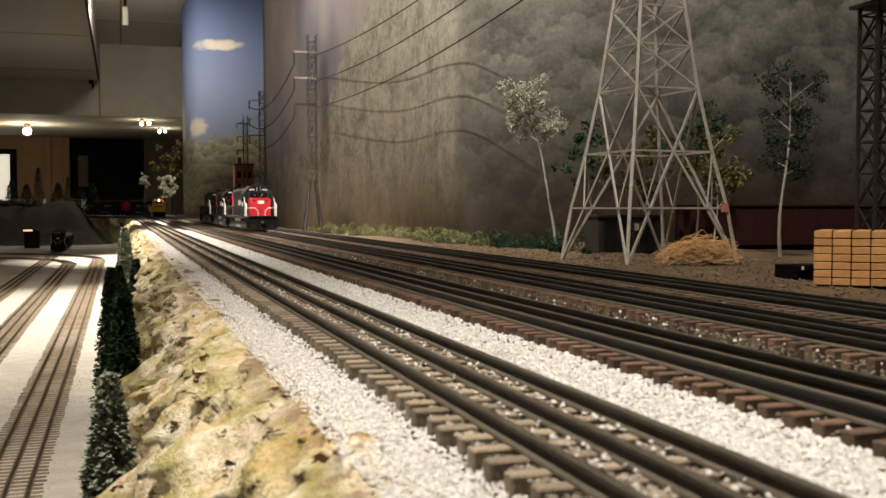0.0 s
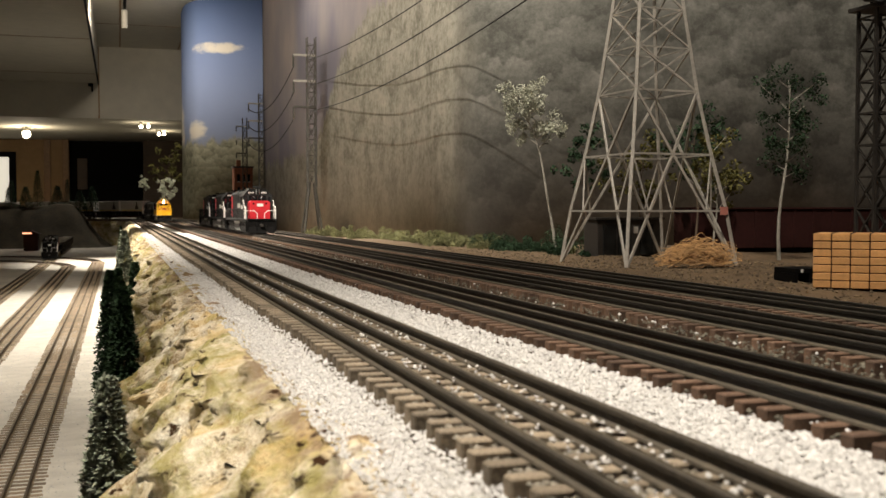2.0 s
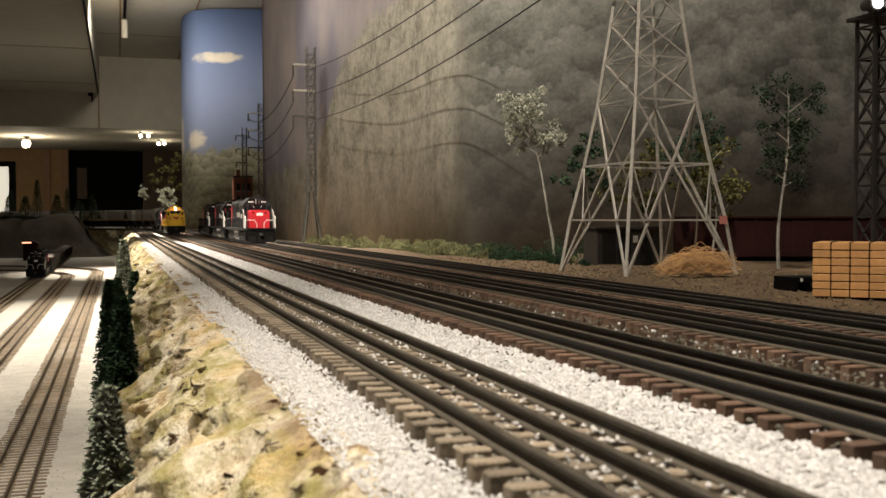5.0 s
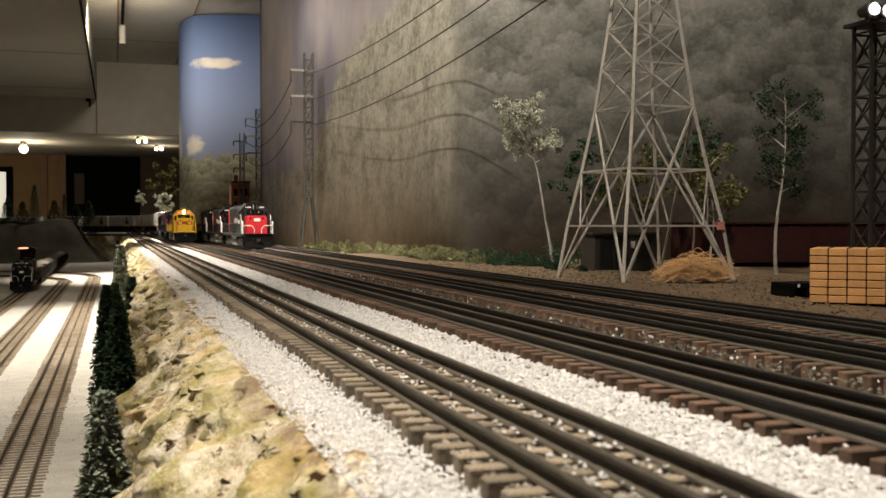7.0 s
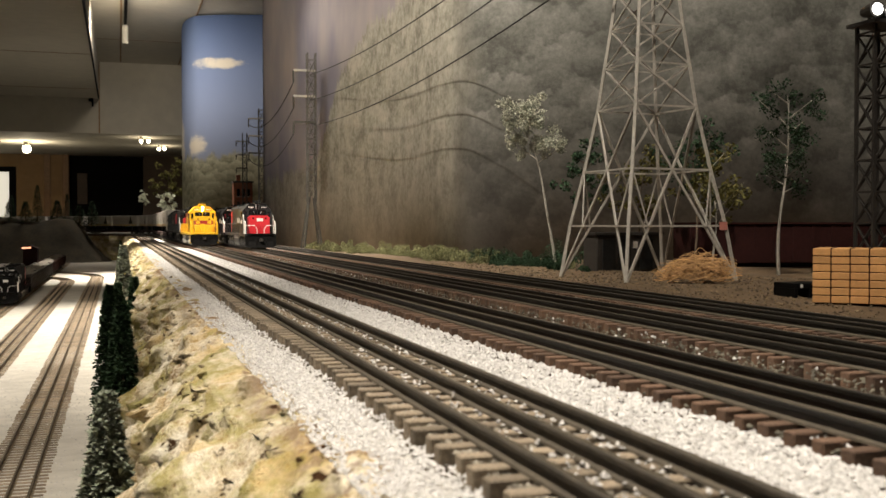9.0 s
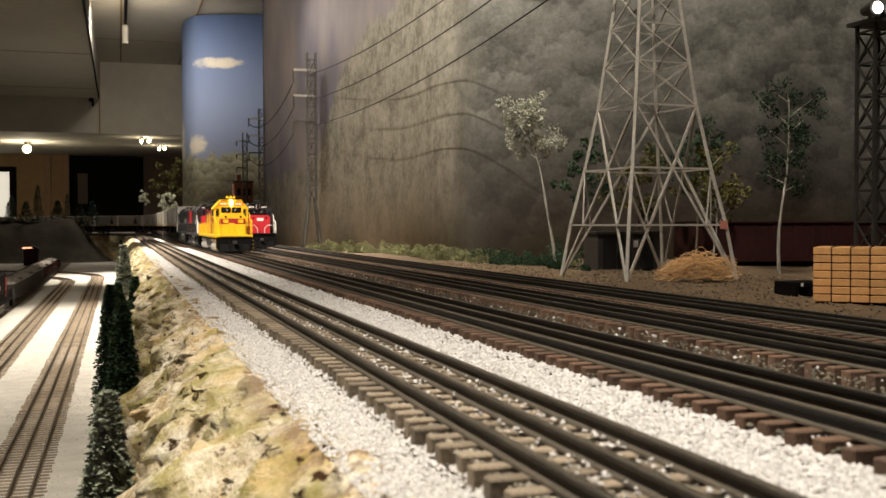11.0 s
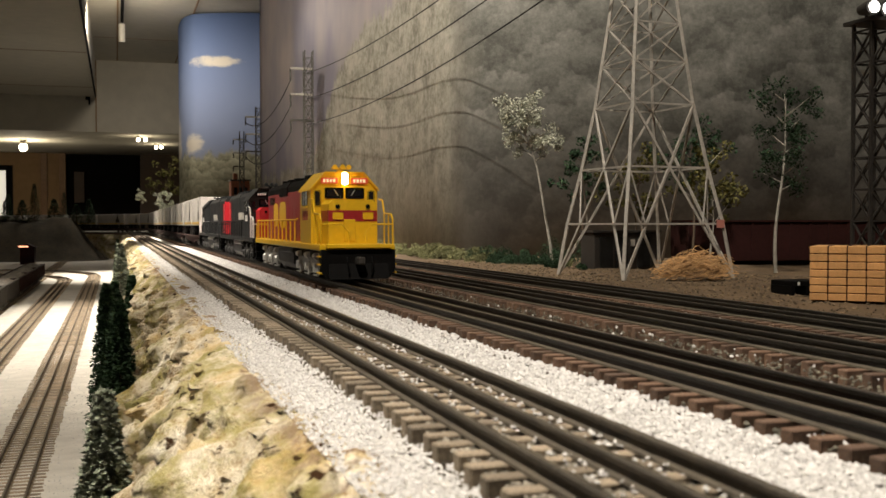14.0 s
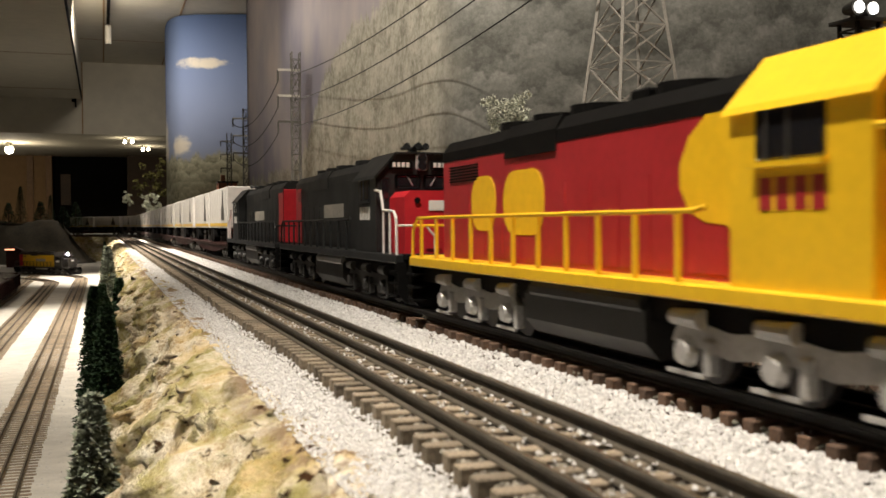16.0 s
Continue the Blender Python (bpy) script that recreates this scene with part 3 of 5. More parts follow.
def truck(t, yc, axles, material, side=1.22):
    """A bogie: side frames with journal boxes and springs, wheels behind."""
    tk = part("truck", sb(-0.9, 0.9, yc - 0.5, yc + 0.5, 0.55, 0.95), M["black"], t, "cast truck with exposed wheels")
    a = max(axles)
    for sx in (-1, 1):
        x0, x1 = sorted((sx * (side - 0.14), sx * side))
        out = [(yc - a - 0.45, 0.62), (yc - a - 0.3, 0.88), (yc - a + 0.4, 0.92), (yc - 0.5 * a, 0.84), (yc, 0.94), (yc + 0.5 * a, 0.84), (yc + a - 0.4, 0.92),
               (yc + a + 0.3, 0.88), (yc + a + 0.45, 0.62), (yc + a - 0.4, 0.56), (yc + 0.5 * a, 0.48), (yc, 0.6), (yc - 0.5 * a, 0.48), (yc - a + 0.4, 0.56)]
        part("side_frame", sp(out, "x", x0, x1), material, tk)
        for ya in axles:
            bm = rod(bmesh.new(), (sx * side * SC, (yc + ya) * SC, 0.5 * SC), (sx * (side + 0.15) * SC, (yc + ya) * SC, 0.5 * SC), 0.23 * SC, 12, 0.17 * SC)
            part("journal_box", bm, material, tk)
            bm = rod(bmesh.new(), (sx * (side + 0.02) * SC, (yc + ya - 0.42) * SC, 0.98 * SC), (sx * (side + 0.02) * SC, (yc + ya + 0.36) * SC, 0.98 * SC), 0.15 * SC, 12, 0.12 * SC)
            part("brake_cylinder", bm, material, tk)
            part("brake_shoe", sb(min(sx * (side - 0.1), sx * (side + 0.1)), max(sx * (side - 0.1), sx * (side + 0.1)), yc + ya - 0.66, yc + ya - 0.48, 0.22, 0.72, 0.03), material, tk)
            part("tie_bar", sb(min(sx * side, sx * (side + 0.07)), max(sx * side, sx * (side + 0.07)), yc + ya - 0.5, yc + ya + 0.5, 0.16, 0.22), material, tk)
    for ya in axles:
        for sx in (-1, 1):
            bm = rod(bmesh.new(), (sx * 0.62 * SC, (yc + ya) * SC, 0.5 * SC), (sx * 0.80 * SC, (yc + ya) * SC, 0.5 * SC), 0.5 * SC, 18)
            part("wheel", bm, M["dark_steel"], tk)
    return tk


def coupler(t, y, d):
    part("coupler", sb(-0.16, 0.16, min(y, y + d * 0.5), max(y, y + d * 0.5), 0.72, 1.02, 0.05), M["dark_steel"], t)


def rounded(y0, y1, z0, z1, r, n=5):
    out = []
    for cy, cz, a0 in ((y1 - r, z1 - r, 0), (y0 + r, z1 - r, 90), (y0 + r, z0 + r, 180), (y1 - r, z0 + r, 270)):
        for k in range(n + 1):
            a = radians(a0 + 90 * k / n)
            out.append((cy + r * math.cos(a), cz + r * math.sin(a)))
    return out


def locomotive(label, cab, hood, roof, sill, nose, rail, trucks, light=None, flashy=False, side_rail=None):
    """A six-axle road switcher; its front pilot at y = 0, the body going back along +y, rail top at z = 0."""
    t = thing("locomotive", label, "locomotive", "diesel locomotives")
    side_rail = side_rail or rail
    part("sill", sb(-1.53, 1.53, 0.15, 19.5, 1.26, 1.5, 0.03), sill, t)
    part("underframe", sb(-1.2, 1.2, 0.4, 19.3, 0.85, 1.2), M["black"], t)
    for y, d in ((0.0, 1), (19.65, -1)):
        pl = part("pilot", sp([(-1.5, 1.3), (1.5, 1.3), (1.5, 0.45), (1.25, 0.16), (-1.25, 0.16), (-1.5, 0.45)], "y", min(y, y + d * 0.22), max(y, y + d * 0.22)), M["black"], t, "black pilot plate with plough")
        part("plough", sp([(y - d * 0.22, 0.14), (y, 0.75), (y + d * 0.1, 0.75), (y + d * 0.1, 0.14)], "x", -1.2, 1.2), M["black"], pl)
        part("anticlimber", sb(-1.3, 1.3, min(y - d * 0.15, y + d * 0.3), max(y - d * 0.15, y + d * 0.3), 1.36, 1.52, 0.02), sill if flashy else M["black"], t)
        coupler(t, y - d * 0.02, -d)
        for sx in (-1, 1):
            st = part("step_well", sb(min(sx * 1.15, sx * 1.5), max(sx * 1.15, sx * 1.5), min(y + d * 0.25, y + d * 0.32), max(y + d * 0.25, y + d * 0.32), 0.3, 1.2), M["black"], t)
            for z in (0.35, 0.68, 1.0):
                part("step", sb(min(sx * 1.15, sx * 1.56), max(sx * 1.15, sx * 1.56), min(y + d * 0.03, y + d * 0.65), max(y + d * 0.03, y + d * 0.65), z, z + 0.06), sill if flashy and d > 0 else M["black"], st)
            part("air_hose", sw([(sx * 0.5, y - d * 0.05, 1.0), (sx * 0.5, y - d * 0.28, 0.8), (sx * 0.45, y - d * 0.3, 0.4)], 0.035), M["black"], pl)
    # nose
    short = part("short_hood", sp([(-1.0, 1.5), (1.0, 1.5), (1.0, 3.12), (0.82, 3.3), (-0.82, 3.3), (-1.0, 3.12)], "y", 1.0, 2.62), nose, t)
    part("nose_door", sb(-0.38, 0.1, 0.965, 1.01, 1.62, 2.5, 0.02), nose, short)
    for x in (-0.62, 0.62):
        part("nose_light", rod(bmesh.new(), (x * SC, 0.955 * SC, 3.02 * SC), (x * SC, 1.0 * SC, 3.02 * SC), 0.09 * SC, 10), M["black"], short)
    if flashy:
        part("nose_band", sb(-1.01, 1.01, 0.985, 2.5, 2.42, 2.86), M["red"], short)
        for x in (-0.62, 0.62):
            part("band_mark", sb(x - 0.22, x + 0.22, 0.965, 0.99, 2.5, 2.8, 0.04), M["yellow"], short)
    else:
        part("nose_mark", sb(-0.28, 0.34, 0.975, 1.0, 2.72, 3.02, 0.02), M["white"], short)
    # cab
    cb = part("cab", sp([(-1.42, 1.5), (1.42, 1.5), (1.42, 3.78), (0.80, 4.46), (-0.80, 4.46), (-1.42, 3.78)], "y", 2.6, 5.2), cab, t)
    part("cab_roof", sp([(-1.5, 3.70), (-1.45, 3.80), (-0.82, 4.50), (0.82, 4.50), (1.45, 3.80), (1.5, 3.70), (1.4, 3.76), (0.79, 4.45), (-0.79, 4.45), (-1.4, 3.76)], "y", 2.5, 5.3), cab, t)
    for sx in (-1, 1):
        w = part("window", sb(sx * 0.44 - 0.35, sx * 0.44 + 0.35, 2.575, 2.62, 3.42, 3.78, 0.06), M["glass"], cb, "dark front window with thin frame")
        part("wiper", sw([(sx * 0.44, 2.55, 3.75), (sx * 0.28, 2.55, 3.5)], 0.018), M["silver"], w)
        part("window_frame", sb(sx * 0.44 - 0.40, sx * 0.44 + 0.40, 2.585, 2.61, 3.37, 3.83, 0.05), M["black"], cb)
        part("window", sb(sx * 1.14 - 0.15, sx * 1.14 + 0.15, 2.58, 2.62, 3.05, 3.72, 0.05), M["glass"], cb)
        part("cab_door", sb(sx * 1.14 - 0.21, sx * 1.14 + 0.21, 2.59, 2.61, 1.55, 3.78), cab, cb)
        x0, x1 = sorted((sx * 1.40, sx * 1.445))
        w = part("side_window", sb(x0, x1, 3.35, 4.65, 3.08, 3.74, 0.03), M["glass"], cb)
        for y in (4.0, 4.42):
            part("mullion", sb(min(sx * 1.43, sx * 1.46), max(sx * 1.43, sx * 1.46), y - 0.03, y + 0.03, 3.08, 3.74), M["dark_steel"], w)
        part("arm_rest", sb(min(sx * 1.42, sx * 1.52), max(sx * 1.42, sx * 1.52), 3.3, 4.7, 3.0, 3.07), cab, cb)
        x0, x1 = sorted((sx * 1.4, sx * 1.43))
        for k in range(4):
            part("number_mark", sb(x0, x1, 3.35 + k * 0.33, 3.58 + k * 0.33, 2.48, 2.88), M["red"] if flashy else M["white"], cb)
    part("number_board", sb(-1.0, -0.28, 2.53, 2.6, 4.0, 4.24, 0.02), M["number_glow"] if flashy else M["black"], cb)
    part("number_board", sb(0.28, 1.0, 2.53, 2.6, 4.0, 4.24, 0.02), M["number_glow"] if flashy else M["black"], cb)
    for x in (-0.64, 0.64):
        for k in range(4):
            part("board_mark", sb(x - 0.27 + k * 0.14, x - 0.18 + k * 0.14, 2.515, 2.535, 4.05, 4.19), M["number_bar"] if flashy else M["white"], cb)
    hl = part("headlight", sb(-0.19, 0.19, 2.5, 2.62, 3.95, 4.46, 0.06), cab if flashy else M["silver"], cb)
    for z in (4.09, 4.33):
        part("lens", rod(bmesh.new(), (0, 2.46 * SC, z * SC), (0, 2.52 * SC, z * SC), 0.14 * SC, 14), light or M["glass"], hl)
    hn = part("horn", sb(-0.12, 0.12, 3.4, 3.7, 4.5, 4.62), cab, t)
    for x, l in ((-0.3, 0.55), (0, 0.75), (0.3, 0.55)):
        part("trumpet", rod(bmesh.new(), (x * SC, (3.6 - l) * SC, 4.72 * SC), (x * SC, 3.6 * SC, 4.68 * SC), 0.11 * SC, 8, 0.04 * SC), cab, hn)
    part("horn_bar", sw([(-0.36, 3.55, 4.68), (0.36, 3.55, 4.68)], 0.05), cab, hn)
    # long hood
    lh = part("long_hood", sp([(-0.92, 1.5), (0.92, 1.5), (0.92, 3.9), (-0.92, 3.9)], "y", 5.2, 18.4), hood, t)
    part("roof", sp([(-0.93, 3.88), (0.93, 3.88), (0.93, 4.12), (0.74, 4.38), (-0.74, 4.38), (-0.93, 4.12)], "y", 5.3, 18.42), roof, t)
    for y in (8.2, 11.4, 13.2, 15.0):
        part("roof_fan", rod(bmesh.new(), (0, y * SC, 4.36 * SC), (0, y * SC, 4.58 * SC), 0.66 * SC, 16), roof, lh)
    part("exhaust_stack", sb(-0.3, 0.3, 9.3, 9.9, 4.36, 4.66, 0.04), roof, lh)
    part("dynamic_brake", sp([(-0.96, 3.72), (0.96, 3.72), (0.96, 4.14), (0.78, 4.42), (-0.78, 4.42), (-0.96, 4.14)], "y", 11.6, 14.2), roof, lh)
    for sx in (-1, 1):
        for k in range(11):
            y = 6.0 + k * 1.05
            part("hood_door", sb(min(sx * 0.92, sx * 0.935), max(sx * 0.92, sx * 0.935), y, y + 0.98, 1.6, 3.1), hood, lh)
        for k in range(6):
            part("louvre", sb(min(sx * 0.92, sx * 0.945), max(sx * 0.92, sx * 0.945), 15.9, 17.9, 3.35 + k * 0.07, 3.38 + k * 0.07), roof, lh)
        if flashy:
            x0, x1 = sorted((sx * 0.93, sx * 0.945))
            out = [(5.2, 3.88), (6.5, 3.88), (6.95, 3.6), (7.2, 3.2), (7.2, 2.85), (6.95, 2.5), (6.5, 2.34), (6.0, 2.30), (5.7, 2.1), (5.55, 1.8), (5.6, 1.5), (5.2, 1.5)]
            part("yellow_panel", sp(out, "x", x0, x1), M["yellow"], lh)
            part("lettering_shape", sp(rounded(14.75, 16.3, 2.18, 3.42, 0.55), "x", x0, x1), M["yellow"], lh, "plain yellow emblem shape")
            part("lettering_shape", sp(rounded(12.15, 14.3, 2.10, 3.45, 0.6), "x", x0, x1), M["yellow"], lh, "plain yellow emblem shape")
        else:
            x0, x1 = sorted((sx * 0.93, sx * 0.945))
            part("red_end", sb(x0, x1, 17.2, 18.41, 1.55, 3.9), M["bright_red"], lh)
            part("lettering_bar", sb(x0, x1, 9.0, 12.4, 2.6, 3.1), M["steel_grey"], lh, "pale unreadable lettering bar")
    part("hood_end", sb(-0.91, 0.91, 18.4, 18.46, 1.5, 4.05, 0.03), hood if flashy else M["bright_red"], t)
    # handrails
    for sx in (-1, 1):
        x = sx * 1.46
        hr = part("handrail", sw([(x, 5.7, 2.55), (x, 6.0, 2.5), (x, 18.9, 2.5), (x, 19.3, 2.2), (x, 19.4, 1.5)], 0.042), side_rail, t)
        for k in range(11):
            y = 6.4 + k * 1.22
            part("post", sb(x - 0.03, x + 0.03, y - 0.055, y + 0.055, 1.5, 2.5), side_rail, hr)
        fr = part("front_handrail", sw([(x, 2.5, 3.35), (x, 1.9, 3.3), (x, 1.6, 2.75), (x, 0.5, 2.7), (x, 0.25, 2.5), (x, 0.2, 1.4)], 0.042), rail, t)
        part("rail_post", sw([(x, 1.6, 2.75), (x, 1.6, 1.5)], 0.034), rail, fr)
        part("end_rail", sw([(x, 0.2, 2.3), (sx * 0.6, 0.2, 2.3), (sx * 0.5, 0.2, 2.15), (sx * 0.35, 0.2, 2.0), (sx * 0.35, 0.2, 1.5)], 0.034), rail, fr)
        part("stair_rail", sw([(x, 0.9, 2.7), (x, 0.9, 1.4)], 0.034), rail, fr)
        part("rear_rail", sw([(x, 19.4, 2.3), (sx * 0.4, 19.4, 2.3), (sx * 0.4, 19.4, 1.5)], 0.04), side_rail, hr)
    tank = [(-1.3, 0.5), (-1.05, 0.22), (1.05, 0.22), (1.3, 0.5), (1.3, 0.98), (1.15, 1.18), (-1.15, 1.18), (-1.3, 0.98)]
    part("fuel_tank", sp(tank, "y", 7.6, 12.3), M["tank"], t)
    for sx in (-1, 1):
        part("air_tank", rod(bmesh.new(), (sx * 1.15 * SC, 7.7 * SC, 1.08 * SC), (sx * 1.15 * SC, 12.0 * SC, 1.08 * SC), 0.2 * SC, 10), M["silver"] if not flashy else M["tank"], t)
    truck(t, 4.45, (-2.05, 0, 2.05), trucks)
    truck(t, 15.4, (-2.05, 0, 2.05), trucks)
    return t


def flat_car():
    t = thing("flat_car", "long dark red flat car carrying two white trailers", "flat car", "piggyback flat cars")
    part("deck", sb(-1.4, 1.4, 0.2, 27.0, 0.95, 1.12, 0.02), M["maroon"], t)
    for sx in (-1, 1):
        out = [(0.3, 0.95), (26.9, 0.95), (24.5, 0.78), (18.5, 0.45), (8.7, 0.45), (2.7, 0.78)]
        part("side_sill", sp(out, "x", min(sx * 1.15, sx * 1.28), max(sx * 1.15, sx * 1.28)), M["maroon"], t)
    for y in (1.0, 13.6, 26.0):
        part("hitch", sb(-0.3, 0.3, y, y + 0.3, 1.12, 1.9), M["dark_steel"], t)
    truck(t, 3.2, (-0.9, 0.9), M["dark_steel"], 1.1)
    truck(t, 24.0, (-0.9, 0.9), M["dark_steel"], 1.1)
    coupler(t, 0.2, -1), coupler(t, 27.0, 1)
    return t


def semi_trailer():
    t = thing("semi_trailer", "white box trailer with a gold stripe, standing on a flat car", "trailer", "white trailers")
    body = part("body", sb(-1.22, 1.22, 0, 12.1, 2.15, 4.95, 0.05), M["off_white"], t)
    for sx in (-1, 1):
        x0, x1 = sorted((sx * 1.22, sx * 1.235))
        part("stripe", sb(x0, x1, 0.05, 12.05, 2.28, 2.5), M["gold"], body)
        part("emblem", sp([(2.0, 2.7), (4.0, 2.7), (3.8, 3.4), (3.35, 3.8), (3.15, 4.75), (2.85, 4.75), (2.65, 3.8), (2.2, 3.4)], "x", x0, x1), M["dark_steel"], body, "dark plain emblem shape")
        for k in range(9):
            part("seam", sb(min(sx * 1.22, sx * 1.228), max(sx * 1.22, sx * 1.228), 1.3 * (k + 0.2), 1.3 * (k + 0.2) + 0.04, 2.55, 4.85), M["white"], body)
    for x in (-0.9, 0.9):
        part("landing_leg", sb(x - 0.08, x + 0.08, 2.6, 2.76, 1.12, 2.15), M["dark_steel"], t)
    for y in (9.4, 10.7):
        ax = part("axle", sw([(-1.0, y, 1.6), (1.0, y, 1.6)], 0.08), M["dark_steel"], t)
        for sx in (-1, 1):
            part("tyre", rod(bmesh.new(), (sx * 0.75 * SC, y * SC, 1.62 * SC), (sx * 1.2 * SC, y * SC, 1.62 * SC), 0.5 * SC, 14), M["black"], ax)
    part("door", sb(-1.18, 1.18, 12.1, 12.14, 2.2, 4.9), M["off_white"], body)
    return t


def gondola(material, label):
    t = thing("gondola_car", label, "gondola car", "loaded gondola cars")
    part("floor_pan", sb(-1.4, 1.4, 0.2, 15.9, 0.95, 1.1), M["dark_steel"], t)
    for sx in (-1, 1):
        sd = part("side", sb(min(sx * 1.36, sx * 1.46), max(sx * 1.36, sx * 1.46), 0.2, 15.9, 0.9, 2.75), material, t)
        for k in range(13):
            y = 0.4 + k * 1.25
            part("rib", sb(min(sx * 1.46, sx * 1.54), max(sx * 1.46, sx * 1.54), y, y + 0.12, 0.95, 2.7), material, sd)
        part("top_rail", sb(min(sx * 1.34, sx * 1.54), max(sx * 1.34, sx * 1.54), 0.2, 15.9, 2.7, 2.82), material, sd)
    for y in (0.2, 15.8):
        part("end_wall", sb(-1.36, 1.36, y, y + 0.1, 0.95, 2.75), material, t)
    bm = bmesh.new()
    g = [[bm.verts.new((x * SC, y * SC, (2.5 + 0.55 * math.sin(math.pi * j / 24) ** 0.5 * (1 - (x / 1.4) ** 2) + 0.3 * noise.noise(Vector((x * 2, y * 2, 1)))) * SC)) for x in [-1.34 + 2.68 * i / 10 for i in range(11)]]
         for j, y in enumerate([0.35 + 15.4 * j / 24 for j in range(25)])]
    for a, b in zip(g, g[1:]):
        for i in range(10):
            bm.faces.new((a[i], a[i + 1], b[i + 1], b[i]))
    tagged(part("load", bm, M["coal"], t, "heaped grey crushed stone"), kind="stuff")
    truck(t, 2.6, (-0.9, 0.9), M["dark_steel"], 1.1)
    truck(t, 13.5, (-0.9, 0.9), M["dark_steel"], 1.1)
    coupler(t, 0.2, -1), coupler(t, 15.9, 1)
    return t


lead = locomotive("yellow and red six-axle diesel locomotive with lit headlight", M["yellow"], M["red"], M["black"], M["yellow"], M["yellow"], M["yellow"], M["silver"], M["headlight"], True)
second = locomotive("dark grey six-axle diesel locomotive with a red nose", M["grey_loco"], M["grey_loco"], M["grey_loco"], M["grey_loco"], M["bright_red"], M["white"], M["tank"], side_rail=M["grey_loco"])
third = copy_thing(second, pose(0, 0, 0))
still = copy_thing(second, pose(UP["c"][0], 2.1, 0))
tagged(still, "parked dark grey diesel locomotive with a red nose")
yard_loco = locomotive("black diesel locomotive with white handrails", M["black"], M["black"], M["black"], M["black"], M["black"], M["white"], M["dark_steel"], side_rail=M["black"])
for k in (1, 2):
    tagged(copy_thing(yard_loco, pose(UP["c"][0], 2.1 + 0.431 * k, 0)), "parked black diesel locomotive coupled behind another")
arriving = locomotive("yellow diesel locomotive with a bright white headlight", M["dark_steel"], M["yellow"], M["dark_steel"], M["dark_steel"], M["dark_steel"], M["dark_steel"], M["dark_steel"], M["cool_headlight"])

FLATS = [flat_car()]
TRAILERS = [semi_trailer()]
for k in range(8):
    FLATS.append(copy_thing(FLATS[0], pose(0, 0, 0)))
for k in range(17):
    TRAILERS.append(copy_thing(TRAILERS[0], pose(0, 0, 0)))
GONDOLAS = [gondola(M["dark_steel"], "dark grey gondola car heaped with crushed stone")]
GONDOLAS += [copy_thing(GONDOLAS[0], pose(0, 0, 0)) for k in range(2)]
GONDOLAS.append(gondola(M["maroon"], "maroon gondola car heaped with crushed stone"))
GONDOLAS += [copy_thing(GONDOLAS[3], pose(0, 0, 0)) for k in range(2)]


def on_track(key, s, span, z=0.0, turned=False):
    """The pose of a vehicle of that length whose front is at arc length s."""
    a, b = PATHS[key](s + span * 0.2), PATHS[key](s + span * 0.8)
    d = Vector((b[0] - a[0], b[1] - a[1], 0)).normalized()
    f = Vector((a[0], a[1], 0)) - d * span * 0.2
    h = math.degrees(math.atan2(-d.x, d.y))
    if turned:
        f = f + d * span
        h += 180
    return pose(f.x, f.y, z, 0, 0, h)


LEAD = [(0, 5.379), (4, 3.99), (7, 3.037), (9, 2.44), (11.5, 1.631), (12.5, 1.309), (13.5, 0.988), (14.5, 0.655), (15.5, 0.312), (16, 0.129)]


def between(rows, t):
    for (t0, y0), (t1, y1) in zip(rows, rows[1:]):
        if t <= t1:
            return y0 + (y1 - y0) * (t - t0) / (t1 - t0)
    return rows[-1][1]


def ride(thing_, key, rows, offset, span, z=0.0, turned=False):
    times = [r[0] for r in rows] if offset < 0.1 else [i * 0.5 for i in range(33)]
    walk(thing_, [(t, on_track(key, between(rows, t) + offset, span, z, turned)) for t in times])


def motions():
    unit = 20.7 * SC
    ride(lead, "b", LEAD, 0, 19.65 * SC)
    ride(second, "b", LEAD, unit, 19.65 * SC)
    ride(third, "b", LEAD, unit * 2, 19.65 * SC, 0, True)
    for k, f in enumerate(FLATS):
        o = unit * 3 + k * 28.0 * SC
        ride(f, "b", LEAD, o, 27.2 * SC)
        for j in (0, 1):
            # a trailer keeps its place on its flat car
            walk(TRAILERS[2 * k + j], [(i * 0.5, on_track("b", between(LEAD, i * 0.5) + o, 27.2 * SC) @ pose(0, (1.0 + j * 13.0) * SC, 0)) for i in range(33)])
    low = [(0, 5.1), (3.5, 4.18), (7, 3.38), (9, 2.83), (16, 0.97)]
    ride(yard_loco, "g", low, 0, 19.65 * SC, LOW_Z)
    for k, g in enumerate(GONDOLAS):
        ride(g, "g", low, unit + k * 16.7 * SC, 16.1 * SC, LOW_Z)
    come = [(0, 8.8), (14.5, 5.30), (15.5, 4.80), (16, 4.56)]
    ride(arriving, "e", come, 0, 19.65 * SC, LOW_Z)

# ---------------------------------------------------------------- lattice tower, poles and wires


def bar(a, b, r):
    """A square-section member between two points."""
    a, b = Vector(a), Vector(b)
    d = b - a
    m = Matrix.Translation((a + b) / 2) @ d.to_track_quat("Z", "Y").to_matrix().to_4x4() @ Matrix.Rotation(radians(45), 4, "Z")
    bm = bmesh.new()
    bmesh.ops.create_cone(bm, cap_ends=True, segments=4, radius1=r, radius2=r, depth=d.length, matrix=m)
    return bm


